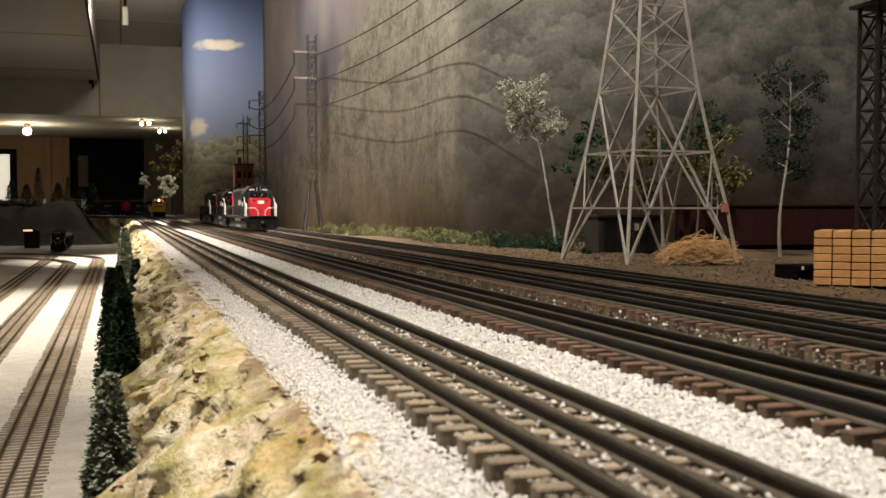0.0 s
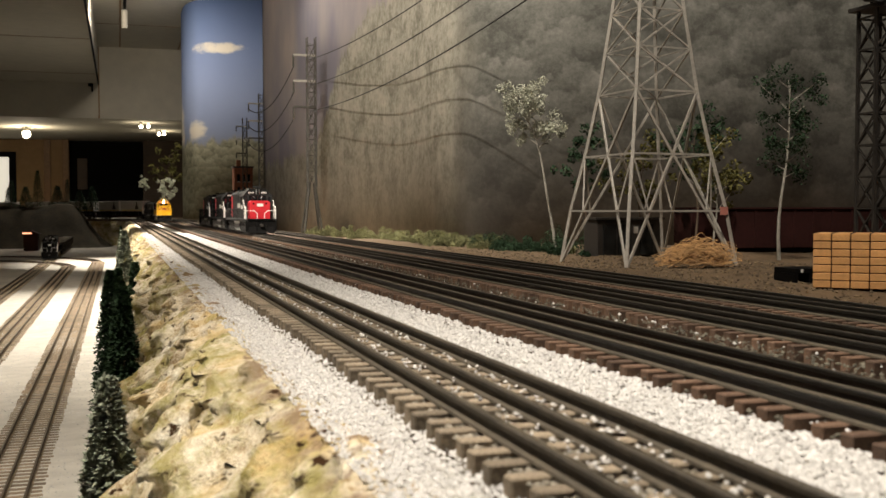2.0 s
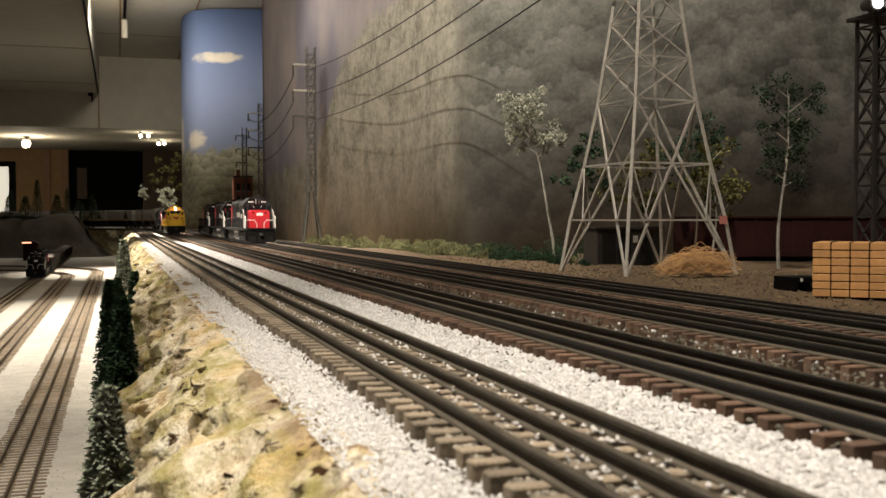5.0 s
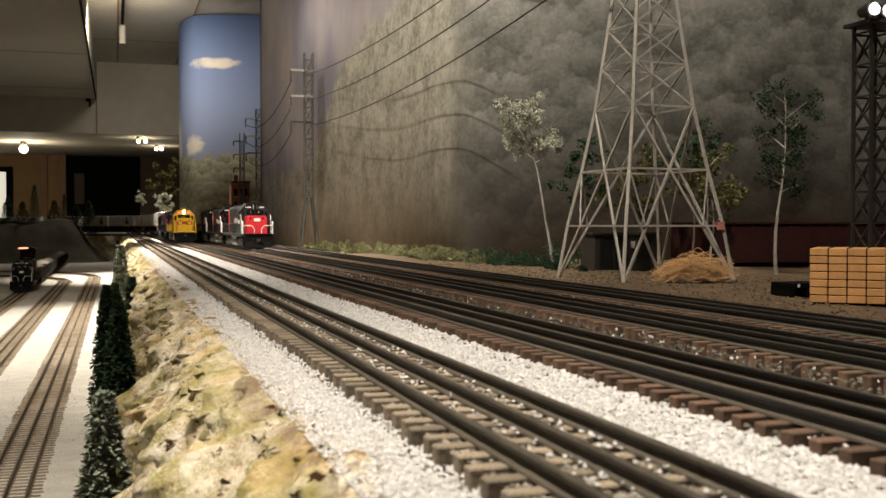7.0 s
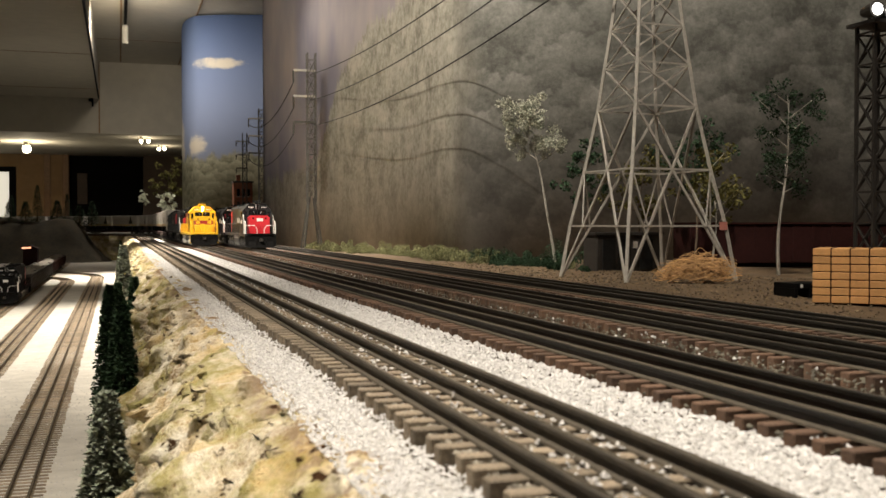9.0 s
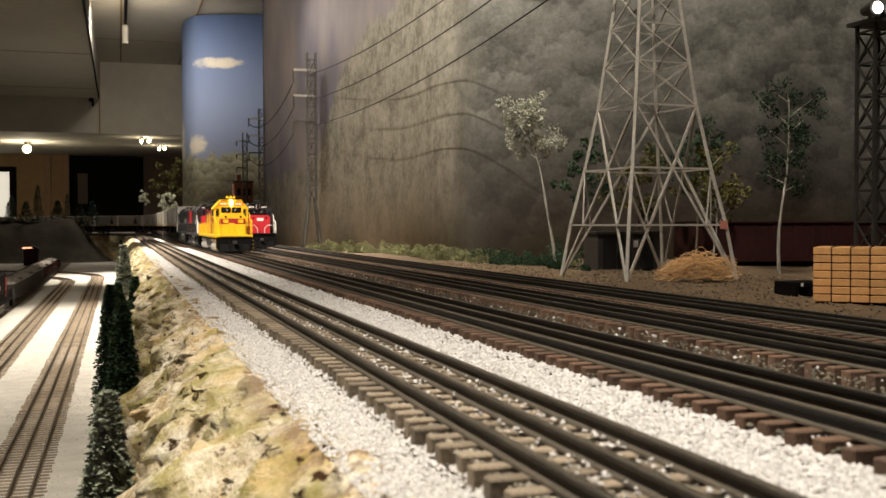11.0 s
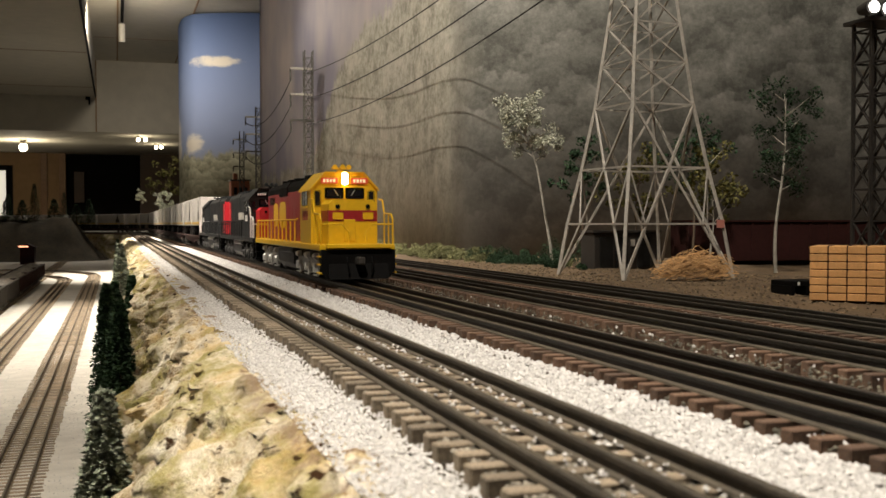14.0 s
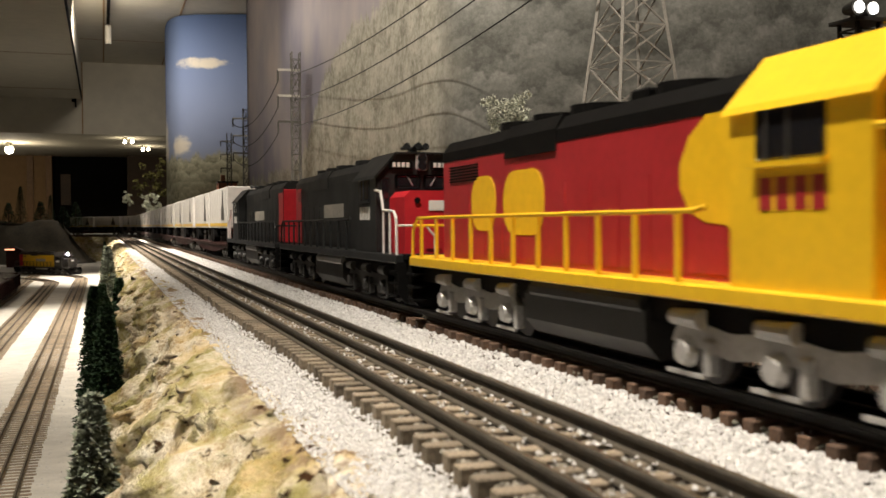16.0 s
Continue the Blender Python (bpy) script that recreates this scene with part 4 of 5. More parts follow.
def pylon():
    t = thing("transmission_tower", "grey lattice steel transmission tower standing on sand", "transmission tower")
    c = Vector((0.5792, 1.052))
    e1, e2 = Vector((0.1295, 0.010)) / 0.13, Vector((-0.0103, 0.1287)) / 0.1291
    prof = [(-0.014, 0.143), (0.0475, 0.1267), (0.1105, 0.1027), (0.1815, 0.080), (0.230, 0.069), (0.2735, 0.0587), (0.317, 0.050), (0.365, 0.039), (0.43, 0.026)]

    def corner(level, k):
        z, s = prof[level]
        sx, sy = ((-1, -1), (1, -1), (1, 1), (-1, 1))[k % 4]
        p = c + e1 * (sx * s / 2) + e2 * (sy * s / 2)
        return Vector((p.x, p.y, z))

    st = M["steel_grey"]
    for k in range(4):
        for i in range(len(prof) - 1):
            part("leg", bar(corner(i, k), corner(i + 1, k), 0.0025), st, t)
        # great crossing braces from the feet to the waist
        mid = (corner(2, k) + corner(2, k + 1)) / 2
        for a, b in ((corner(0, k), mid), (corner(0, k + 1), mid), (mid, corner(3, k)), (mid, corner(3, k + 1))):
            part("brace", bar(a, b, 0.0018), st, t)
        for i in (1, 2, 3):
            part("belt", bar(corner(i, k), corner(i, k + 1), 0.0015), st, t)
        # short struts between belt and brace
        for a, j in ((k, k), (k + 1, k + 1)):
            q = corner(0, j) * 0.52 + mid * 0.48
            part("strut", bar(corner(2, a), q, 0.0012), st, t)
        for i in range(3, len(prof) - 1):
            part("brace", bar(corner(i, k), corner(i + 1, k + 1), 0.0013), st, t)
            part("brace", bar(corner(i, k + 1), corner(i + 1, k), 0.0013), st, t)
            part("belt", bar(corner(i + 1, k), corner(i + 1, k + 1), 0.0012), st, t)
    for z in ARMS:
        part("cross_arm", bar((c.x - 0.07, c.y, z), (c.x + 0.07, c.y, z), 0.002), st, t)
    sign = bmesh.new()
    p = corner(1, 1)
    box(sign, p.x - 0.010, p.x - 0.0005, p.y - 0.004, p.y - 0.003, 0.043, 0.052)
    part("sign_plate", sign, M["pink"], t, "small faded pink warning plate")
    return t


ARMS = (0.335, 0.385, 0.43)
M["pink"] = mat("faded_pink_enamel", (0.50, 0.20, 0.16), 0.5, var=0.15, scale=100)
pylon()


def lattice_mast(name, label, category, x, y, z0, z1, w, material, step, group=""):
    t = thing(name, label, category, group)
    cs = [(x - w / 2, y - w / 2), (x + w / 2, y - w / 2), (x + w / 2, y + w / 2), (x - w / 2, y + w / 2)]
    for k in range(4):
        a, b = cs[k], cs[(k + 1) % 4]
        part("leg", bar((*a, z0), (*a, z1), w * 0.085), material, t)
        n = int((z1 - z0) / step)
        for i in range(n):
            za, zb = z0 + i * step, z0 + (i + 1) * step
            part("brace", bar((*a, za), (*b, zb), w * 0.045), material, t)
            part("brace", bar((*b, za), (*a, zb), w * 0.045), material, t)
            part("belt", bar((*a, zb), (*b, zb), w * 0.05), material, t)
    return t


M["flood"] = mat("lit_flood_lens", (1, 1, 1), 0.3, var=0.02, emit=(1.0, 0.97, 0.92, 5.0))
mast = lattice_mast("flood_light_mast", "dark lattice mast with lit floodlights on top", "light mast", 0.7095, 0.83, -0.012, 0.243, 0.025, M["dark_steel"], 0.031)
part("platform", bx(0.690, 0.734, 0.81, 0.85, 0.243, 0.2465), M["dark_steel"], mast)
for dx, dy in ((-0.008, -0.004), (0.010, -0.002)):
    h = part("flood_head", rod(bmesh.new(), (0.699 + dx, 0.812 + dy, 0.2545), (0.699 + dx, 0.83 + dy, 0.2545), 0.0085, 14, 0.005), M["dark_steel"], mast)
    part("lens", rod(bmesh.new(), (0.699 + dx, 0.8105 + dy, 0.2545), (0.699 + dx, 0.8118 + dy, 0.2545), 0.0058, 14), M["flood"], h)
    part("yoke", bar((0.699 + dx, 0.822 + dy, 0.2465), (0.699 + dx, 0.822 + dy, 0.25), 0.0015), M["dark_steel"], h)

M["pole"] = mat("weathered_grey_pole", (0.065, 0.06, 0.05), 0.7, var=0.3, scale=40)


def wire_pole(x, y, top, arms, reach, w, base=-0.012):
    t = lattice_mast("utility_pole", "slim grey lattice wire pole with short cross arms", "utility pole", x, y, base + 0.12, top, w, M["pole"], w * 1.9, "wire poles")
    for sx, sy in ((-1, -1), (1, -1), (1, 1), (-1, 1)):
        part("splayed_leg", bar((x + sx * w * 1.1, y + sy * w * 1.1, base), (x + sx * w * 0.3, y + sy * w * 0.3, base + 0.13), w * 0.14), M["pole"], t)
    for z in arms:
        part("cross_arm", bx(x - reach, x + w * 0.5, y - w * 0.2, y + w * 0.2, z - w * 0.12, z + w * 0.12), M["steel_grey"] if z > arms[-1] else M["pole"], t)
        part("insulator", rod(bmesh.new(), (x - reach, y, z), (x - reach, y, z - 0.03), w * 0.12, 6), M["pole"], t)
    return t


P1, P2, P3 = (0.468, 2.58), (0.478, 3.6), (0.722, 6.2)
wire_pole(*P1, 0.485, (0.44, 0.375, 0.31), 0.045, 0.021)
wire_pole(*P2, 0.455, (0.42, 0.36, 0.30), 0.045, 0.020)
wire_pole(*P3, 0.60, (0.55, 0.47, 0.39), 0.05, 0.026)
M["cable"] = mat("black_cable", (0.02, 0.02, 0.02), 0.6, var=0.2)


def cable(a, b, sag, r):
    a, b = Vector(a), Vector(b)
    pts = []
    for i in range(25):
        f = i / 24
        p = a.lerp(b, f)
        p.z -= sag * 4 * f * (1 - f)
        pts.append(p)
    solo("power_cable", wire(bmesh.new(), pts, r, 5), M["cable"], "thin black cable strung between poles", "cable", "overhead cables")


for i, (za, zb, zc) in enumerate(zip((0.43, 0.365, 0.30), (0.43, 0.385, 0.335), (0.40, 0.34, 0.28))):
    cable((P1[0] - 0.002, P1[1], za), (0.5785 - 0.07, 1.052, zb), 0.028, 0.0011)
    cable((P1[0] - 0.045, P1[1], za - 0.02), (P2[0] - 0.045, P2[1], zc), 0.05, 0.0014)

# ---------------------------------------------------------------- foliage


def leaf_cloud(verts, faces, c, r, n, size, rng, flat=1.0):
    for _ in range(n):
        d = Vector((rng.gauss(0, 1), rng.gauss(0, 1), rng.gauss(0, 1) * flat))
        p = Vector(c) + d.normalized() * r * (0.45 + 0.6 * rng.random())
        u = Vector((rng.uniform(-1, 1), rng.uniform(-1, 1), rng.uniform(-1, 1))).normalized() * size * rng.uniform(0.6, 1.3)
        v = u.cross(Vector((rng.uniform(-1, 1), rng.uniform(-1, 1), rng.uniform(-1, 1)))).normalized() * size * rng.uniform(0.5, 1.0)
        k = len(verts)
        verts += [p - u, p + v * 0.7, p + u, p - v * 0.7]
        faces.append((k, k + 1, k + 2, k + 3))


def leaf_mesh(name, verts, faces, material):
    me = bpy.data.meshes.new(name)
    me.from_pydata([tuple(v) for v in verts], [], faces)
    me.materials.append(material)
    return me


M["needle"] = mat("dark_green_needles", (0.032, 0.058, 0.030), 0.7, var=0.4, scale=60, rand=0.55, island=True, spec=0.1)
# frosted tips, and the light on two conifers put into a paler green
M["needle_pale"] = mat("frosted_lit_green_needles", (0.20, 0.225, 0.165), 0.75, var=0.4, scale=60, rand=0.3, island=True)
M["bark"] = mat("brown_bark", (0.10, 0.07, 0.045), 0.85, var=0.4, scale=150)
M["pale_bark"] = mat("pale_birch_bark", (0.38, 0.36, 0.31), 0.75, var=0.4, scale=120)
M["leaf_pale"] = mat("pale_dusty_leaves", (0.44, 0.45, 0.36), 0.8, var=0.3, scale=80, rand=0.5, island=True, spec=0.1)
# leaf colour whitened for the strong lamplight on the far trees
M["leaf_white"] = mat("light_whitened_leaves", (0.62, 0.64, 0.50), 0.8, var=0.2, scale=80, rand=0.35, island=True)
M["leaf_green"] = mat("green_leaves", (0.032, 0.060, 0.032), 0.7, var=0.4, scale=80, rand=0.5, island=True, spec=0.1)
M["leaf_olive"] = mat("olive_leaves", (0.13, 0.12, 0.04), 0.75, var=0.4, scale=80, rand=0.5, island=True, spec=0.1)
M["moss"] = mat("olive_ground_foam", (0.17, 0.172, 0.085), 0.9, var=0.6, scale=30, rand=0.55, island=False, spec=0.1)


def conifer(x, y, z, h, r, material, seed, n=2600, label="dark green bottle-brush model conifer at the foot of the rock"):
    rng = random.Random(seed)
    t = thing("conifer", label, "tree", "model conifers")
    t.location = (x, y, z)
    part("trunk", rod(bmesh.new(), (0, 0, 0), (0, 0, h * 0.97), r * 0.09, 6, r * 0.02), M["bark"], t)
    verts, faces = [], []
    levels = max(12, int(h / 0.0042))
    for i in range(levels):
        f = i / levels
        zz = h * (0.06 + 0.94 * f)
        rr = r * 1.02 * (1 - f) ** 0.72 * rng.uniform(0.9, 1.08) + r * 0.06
        arms = 15
        for a in range(arms):
            ang = a * 6.283 / arms + rng.uniform(-0.3, 0.3)
            L = rr * rng.uniform(0.82, 1.12)
            for q in range(max(2, int(2.2 * n / levels / arms))):
                g = rng.uniform(0.25, 1.0)
                p = Vector((math.cos(ang) * L * g, math.sin(ang) * L * g, zz - L * g * 0.35 + rng.uniform(-0.002, 0.002)))
                d = Vector((math.cos(ang + rng.uniform(-1, 1)), math.sin(ang + rng.uniform(-1, 1)), rng.uniform(-0.5, 0.6))).normalized() * r * rng.uniform(0.10, 0.20)
                w = d.cross(Vector((rng.uniform(-1, 1), rng.uniform(-1, 1), 1))).normalized() * r * 0.075
                k = len(verts)
                verts += [p - w, p + w, p + d]
                faces.append((k, k + 1, k + 2))
    part("crown", leaf_mesh("crown", verts, faces, material), None, t)
    return t


conifer(-0.006, 0.50, LOW_Z - 0.01, 0.138, 0.0215, M["needle_pale"], 1, 5200, "frosted green bottle-brush conifer, coloured paler as lit, at the foot of the rock")
conifer(0.0017, 0.80, LOW_Z - 0.01, 0.158, 0.0205, M["needle"], 2, 6000)
conifer(0.020, 1.45, LOW_Z - 0.01, 0.146, 0.022, M["needle"], 4, 4000)
conifer(-0.010, 1.12, LOW_Z - 0.01, 0.153, 0.021, M["needle"], 5, 5000)
conifer(0.0068, 1.70, LOW_Z - 0.01, 0.184, 0.025, M["needle_pale"], 6, 4000, "frosted green bottle-brush conifer, coloured paler as lit, at the foot of the rock")
conifer(-0.002, 1.40, LOW_Z - 0.01, 0.140, 0.022, M["needle"], 8, 4000)
conifer(0.005, 3.6, LOW_Z - 0.01, 0.165, 0.02, M["needle"], 9)


def broadleaf(x, y, z, h, crown_r, crown_f, material, bark, seed, label, lean=0.0, limbs=9, leaves=70, size=0.0032, sparse=1.0):
    rng = random.Random(seed)
    t = thing("broadleaf_tree", label, "tree", "model broadleaf trees")
    t.location = (x, y, z)
    pts, rad = [], []
    for i in range(9):
        f = i / 8
        pts.append(Vector((lean * f * f + 0.004 * math.sin(f * 7 + seed), 0.003 * math.sin(f * 5 + seed), h * 0.85 * f)))
    bm = bmesh.new()
    for i in range(8):
        rod(bm, pts[i], pts[i + 1], h * 0.0095 * (1 - i / 10), 7, h * 0.0095 * (1 - (i + 1) / 10))
    trunk = part("trunk", bm, bark, t)
    verts, faces = [], []
    for k in range(limbs):
        f = crown_f + (1 - crown_f) * (k + 0.5) / limbs
        i = min(7, int(f * 8))
        base = pts[i].lerp(pts[i + 1], f * 8 - i)
        a = k * 2.4 + rng.uniform(-0.4, 0.4)
        reach = crown_r * rng.uniform(0.55, 1.0) * (1.1 - 0.5 * abs(f - 0.7))
        tip = base + Vector((math.cos(a) * reach, math.sin(a) * reach, reach * rng.uniform(0.3, 0.9)))
        part("limb", rod(bmesh.new(), base, tip, h * 0.004, 5, h * 0.0015), bark, trunk)
        for q in range(4):
            c = base.lerp(tip, 0.45 + 0.2 * q) + Vector((rng.gauss(0, 1), rng.gauss(0, 1), rng.gauss(0, 1))) * crown_r * 0.16
            leaf_cloud(verts, faces, c, crown_r * rng.uniform(0.13, 0.26) * sparse, leaves // 4, size, rng)
    part("crown", leaf_mesh("crown", verts, faces, material), None, t)
    return t


broadleaf(0.600, 1.36, BED, 0.262, 0.036, 0.66, M["leaf_pale"], M["pale_bark"], 21, "slender pale tree before the backdrop", lean=-0.062, limbs=14, leaves=420, size=0.0019, sparse=1.25)
broadleaf(0.765, 1.06, BED, 0.25, 0.044, 0.45, M["leaf_green"], M["pale_bark"], 22, "slender green tree with a pale trunk", lean=0.018, limbs=13, leaves=190, size=0.0023, sparse=1.2)
broadleaf(0.70, 1.10, -0.012, 0.16, 0.04, 0.40, M["leaf_olive"], M["pale_bark"], 23, "small tree with yellowing olive leaves", limbs=9, leaves=110, size=0.0032)
broadleaf(0.735, 1.20, -0.012, 0.20, 0.045, 0.5, M["leaf_green"], M["bark"], 24, "dark green tree behind the tower", limbs=9, leaves=130)
broadleaf(0.62, 1.30, -0.012, 0.19, 0.035, 0.5, M["leaf_green"], M["bark"], 25, "dark green tree behind the tower", limbs=8, leaves=110)
broadleaf(0.68, 1.25, -0.012, 0.17, 0.04, 0.45, M["leaf_olive"], M["bark"], 26, "olive tree behind the tower", limbs=9, leaves=120)
broadleaf(0.315, 7.35, -0.01, 0.30, 0.062, 0.45, M["leaf_white"], M["bark"], 27, "tree with lamplight whitened into its leaves beside the far curve", limbs=12, leaves=90, size=0.009)
broadleaf(0.165, 7.5, -0.01, 0.32, 0.036, 0.74, M["leaf_white"], M["bark"], 28, "slim tree with lamplight whitened into its leaves beside the far curve", limbs=8, leaves=80, size=0.008)
broadleaf(0.36, 7.9, -0.01, 0.55, 0.12, 0.5, M["leaf_olive"], M["bark"], 29, "dark tree at the end of the backdrop", limbs=9, leaves=60, size=0.013)


def bush_row():
    rng = random.Random(5)
    for k in range(96):
        f = k / 95
        y = 2.62 - 1.38 * f + rng.uniform(-0.02, 0.02)
        x = 0.475 + 0.135 * (1 - ((y - 1.2) / 1.42)) ** 0.8 if y < 2.62 else 0.475
        x += rng.uniform(-0.03, 0.012)
        r = rng.choice((0.007, 0.009, 0.012, 0.016, 0.022)) * rng.uniform(0.85, 1.2) * (0.85 + 0.35 * f)
        verts, faces = [], []
        for q in range(9):
            c = (rng.gauss(0, 0.6) * r, rng.gauss(0, 0.8) * r, abs(rng.gauss(0.25, 0.4)) * r)
            leaf_cloud(verts, faces, c, r * rng.uniform(0.30, 0.5), 190, 0.0014, rng, 0.8)
        ob = tagged(new("bush", leaf_mesh("bush", verts, faces, M["leaf_green"] if f > 0.72 and rng.random() < 0.7 else M["moss"])),
                    "low olive green foam bush along the backdrop", "bush", "bushes along the backdrop")
        ob.location = (x, y, BED)


bush_row()

# ---------------------------------------------------------------- the sandy lot
M["lumber"] = mat("fresh_sawn_lumber", (0.62, 0.33, 0.12), 0.7, var=0.2, scale=120, bump=0.3, rand=0.12)
M["straw"] = mat("dry_straw", (0.52, 0.30, 0.12), 0.75, var=0.35, scale=200, rand=0.4, island=True)


def lumber_stack():
    t = thing("lumber_stack", "banded stack of fresh tan lumber on the sand", "lumber stack")
    t.location, t.rotation_euler = (0.5078, 0.662, BED + 0.0008), (0, 0, radians(-43))
    n, cols, w, h = 7, 4, 0.0136, 0.0060
    for i in range(n):
        for j in range(cols):
            part("beam", bx(j * w + 0.0004, (j + 1) * w - 0.0004, random.uniform(-0.0005, 0.0005), 0.060, i * h + 0.0004, (i + 1) * h - 0.0002, bev=0.0004), M["lumber"], t)
    for j in range(1, cols):
        part("strap", bx(j * w - 0.0004, j * w + 0.0004, 0.0012, 0.0595, -0.0002, n * h + 0.0003), M["maroon"], t)
    for i in range(1, n):
        part("spacer", bx(0.0012, cols * w - 0.0012, 0.0012, 0.059, i * h - 0.0004, i * h + 0.0006), M["maroon"], t)
    return t


lumber_stack()


def straw_heap():
    rng = random.Random(9)
    verts, faces = [], []
    c = Vector((0.588, 0.955, BED))
    for k in range(380):
        a, b = rng.uniform(0, 6.28), rng.uniform(0, 1) ** 0.5
        p = c + Vector((math.cos(a) * b * 0.036, math.sin(a) * b * 0.022, 0.002 + (1 - b) * 0.017 + rng.uniform(0, 0.011)))
        d = Vector((1, rng.uniform(-0.7, 0.3), rng.uniform(-0.35, 0.55))).normalized()
        L, w = rng.uniform(0.012, 0.042), 0.00036
        up = Vector((0, 0, 1))
        bend = rng.uniform(-0.008, 0.010)
        prev = None
        for s in range(5):
            q = p + d * L * (s / 4 - 0.5) + up * bend * (1 - (s / 2 - 1) ** 2)
            q.z = max(q.z, BED + 0.001)
            k0 = len(verts)
            sdir = d.cross(up).normalized() * w
            verts += [q - sdir, q + up * w * 1.4, q + sdir]
            if prev is not None:
                faces += [(prev, prev + 1, k0 + 1, k0), (prev + 1, prev + 2, k0 + 2, k0 + 1), (prev + 2, prev, k0, k0 + 2)]
            prev = k0
    tagged(new("straw_heap", leaf_mesh("straw_heap", verts, faces, M["straw"])), "heap of loose dry golden straw by the tower's foot", "straw", kind="stuff")


straw_heap()

shed = thing("relay_cabinet", "small dark trackside cabinet behind the tower", "cabinet")
part("body", bx(0.590, 0.682, 1.20, 1.24, BED, 0.036, bev=0.001), M["dark_steel"], shed)
part("roof", bx(0.586, 0.686, 1.196, 1.244, 0.036, 0.039), M["dark_steel"], shed)
for x in (0.598, 0.620, 0.652):
    part("door", bx(x, x + 0.018, 1.198, 1.2, BED + 0.003, 0.030), M["grey_loco"], shed)
part("dial", bx(0.642, 0.648, 1.198, 1.2, 0.018, 0.027), M["steel_grey"], shed)
ramp_ = thing("black_pallet", "low black pallet beside the lumber", "pallet")
part("deck", bx(0.552, 0.585, 0.742, 0.772, BED + 0.006, BED + 0.0105, bev=0.0004), M["black"], ramp_)
for x in (0.552, 0.567, 0.582):
    part("runner", bx(x, x + 0.003, 0.742, 0.772, BED - 0.002, BED + 0.006), M["black"], ramp_)
part("tag", bx(0.5575, 0.5595, 0.7412, 0.742, BED + 0.007, BED + 0.0098), M["white"], ramp_)


def wagon_wall():
    t = thing("box_car", "old dark maroon box car standing behind the trees", "box car")
    t.location, t.rotation_euler = (0.75, 1.27, BED), (0, 0, radians(-6))
    part("body", bx(0.02, 0.62, 0, 0.06, 0.006, 0.062, bev=0.001), M["maroon"], t)
    for k in range(20):
        part("rib", bx(0.025 + k * 0.0305, 0.0285 + k * 0.0305, -0.0015, 0.0, 0.008, 0.06), M["maroon"], t)
    part("roof_edge", bx(0.015, 0.625, -0.003, 0.063, 0.062, 0.0645), M["maroon"], t)
    part("underframe", bx(0.03, 0.61, 0.01, 0.05, 0.0, 0.006), M["black"], t)


wagon_wall()


def pebbles(name, label, region, n, r0, r1, material, seed, zf):
    """Loose stones: joined, each a squashed octahedron."""
    rng = np.random.default_rng(seed)
    base = np.array([(1, 0, 0), (0, 1, 0), (-1, 0, 0), (0, -1, 0), (0.15, 0.1, 0.9), (-0.1, 0.1, -0.8)])
    tri = np.array([(0, 1, 4), (1, 2, 4), (2, 3, 4), (3, 0, 4), (1, 0, 5), (2, 1, 5), (3, 2, 5), (0, 3, 5)])
    x, y = region(rng, n)
    r, a = rng.uniform(r0, r1, n), rng.uniform(0, 6.28, n)
    c, s = np.cos(a)[:, None], np.sin(a)[:, None]
    v = base[None] * (r[:, None, None] * rng.uniform(0.7, 1.2, (n, 6, 1)))
    v = v * np.stack([np.ones(n), rng.uniform(0.6, 1, n), rng.uniform(0.6, 1, n)], 1)[:, None, :]
    zs = np.array([zf(p, q) for p, q in zip(x.tolist(), y.tolist())])
    out = np.stack([v[:, :, 0] * c - v[:, :, 1] * s + x[:, None], v[:, :, 0] * s + v[:, :, 1] * c + y[:, None], v[:, :, 2] + (zs + r * 0.3)[:, None]], 2)
    me = bpy.data.meshes.new(name)
    me.from_pydata(out.reshape(-1, 3).tolist(), [], (tri[None] + 6 * np.arange(n)[:, None, None]).reshape(-1, 3).tolist())
    me.materials.append(material)
    return tagged(new(name, me), label, "gravel", kind="stuff")


def span(x0, x1, y0, y1, p=2.2):
    return lambda rng, n: (rng.uniform(x0, x1, n), y0 + (y1 - y0) * rng.uniform(0, 1, n) ** p)


pebbles("ballast_stones", "loose white ballast stones between two tracks", span(0.1235, 0.1675, 0.12, 2.6), 42000, 0.0004, 0.0011, M["stone"], 1, lambda x, y: BED + 0.0036)
pebbles("ballast_stones", "loose white ballast stones on the track shoulder", span(0.050, 0.0765, 0.12, 2.6), 34000, 0.0003, 0.0008, M["stone"], 2, lambda x, y: BED + 0.0018 + max(0, x - 0.066) * 0.16)
pebbles("ballast_stones", "grey and white stones between the ties", span(0.076, 0.124, 0.12, 1.8), 22000, 0.0004, 0.0010, M["stone_grey"], 3, lambda x, y: BED + 0.0062)
pebbles("ballast_stones", "scattered pale stones between the rails", span(0.086, 0.117, 0.12, 1.6), 1300, 0.0005, 0.0011, M["stone"], 4, lambda x, y: BED + 0.0078)
pebbles("ballast_stones", "pale stones among the far tracks", span(0.165, 0.40, 0.2, 1.9, 1.6), 18000, 0.0005, 0.0012, M["stone_dark"], 6, lambda x, y: BED + 0.0050)
pebbles("ballast_stones", "scattered white stones between far ties", span(0.165, 0.33, 0.2, 2.0), 700, 0.0006, 0.0012, M["stone"], 7, lambda x, y: BED + 0.0062)
pebbles("yard_gravel", "fine pale gravel scattered over the lower yard", span(-0.24, 0.0, 0.5, 2.6, 1.6), 9000, 0.0005, 0.0011, M["stone"], 8, lambda x, y: LOW_Z - 0.0054)
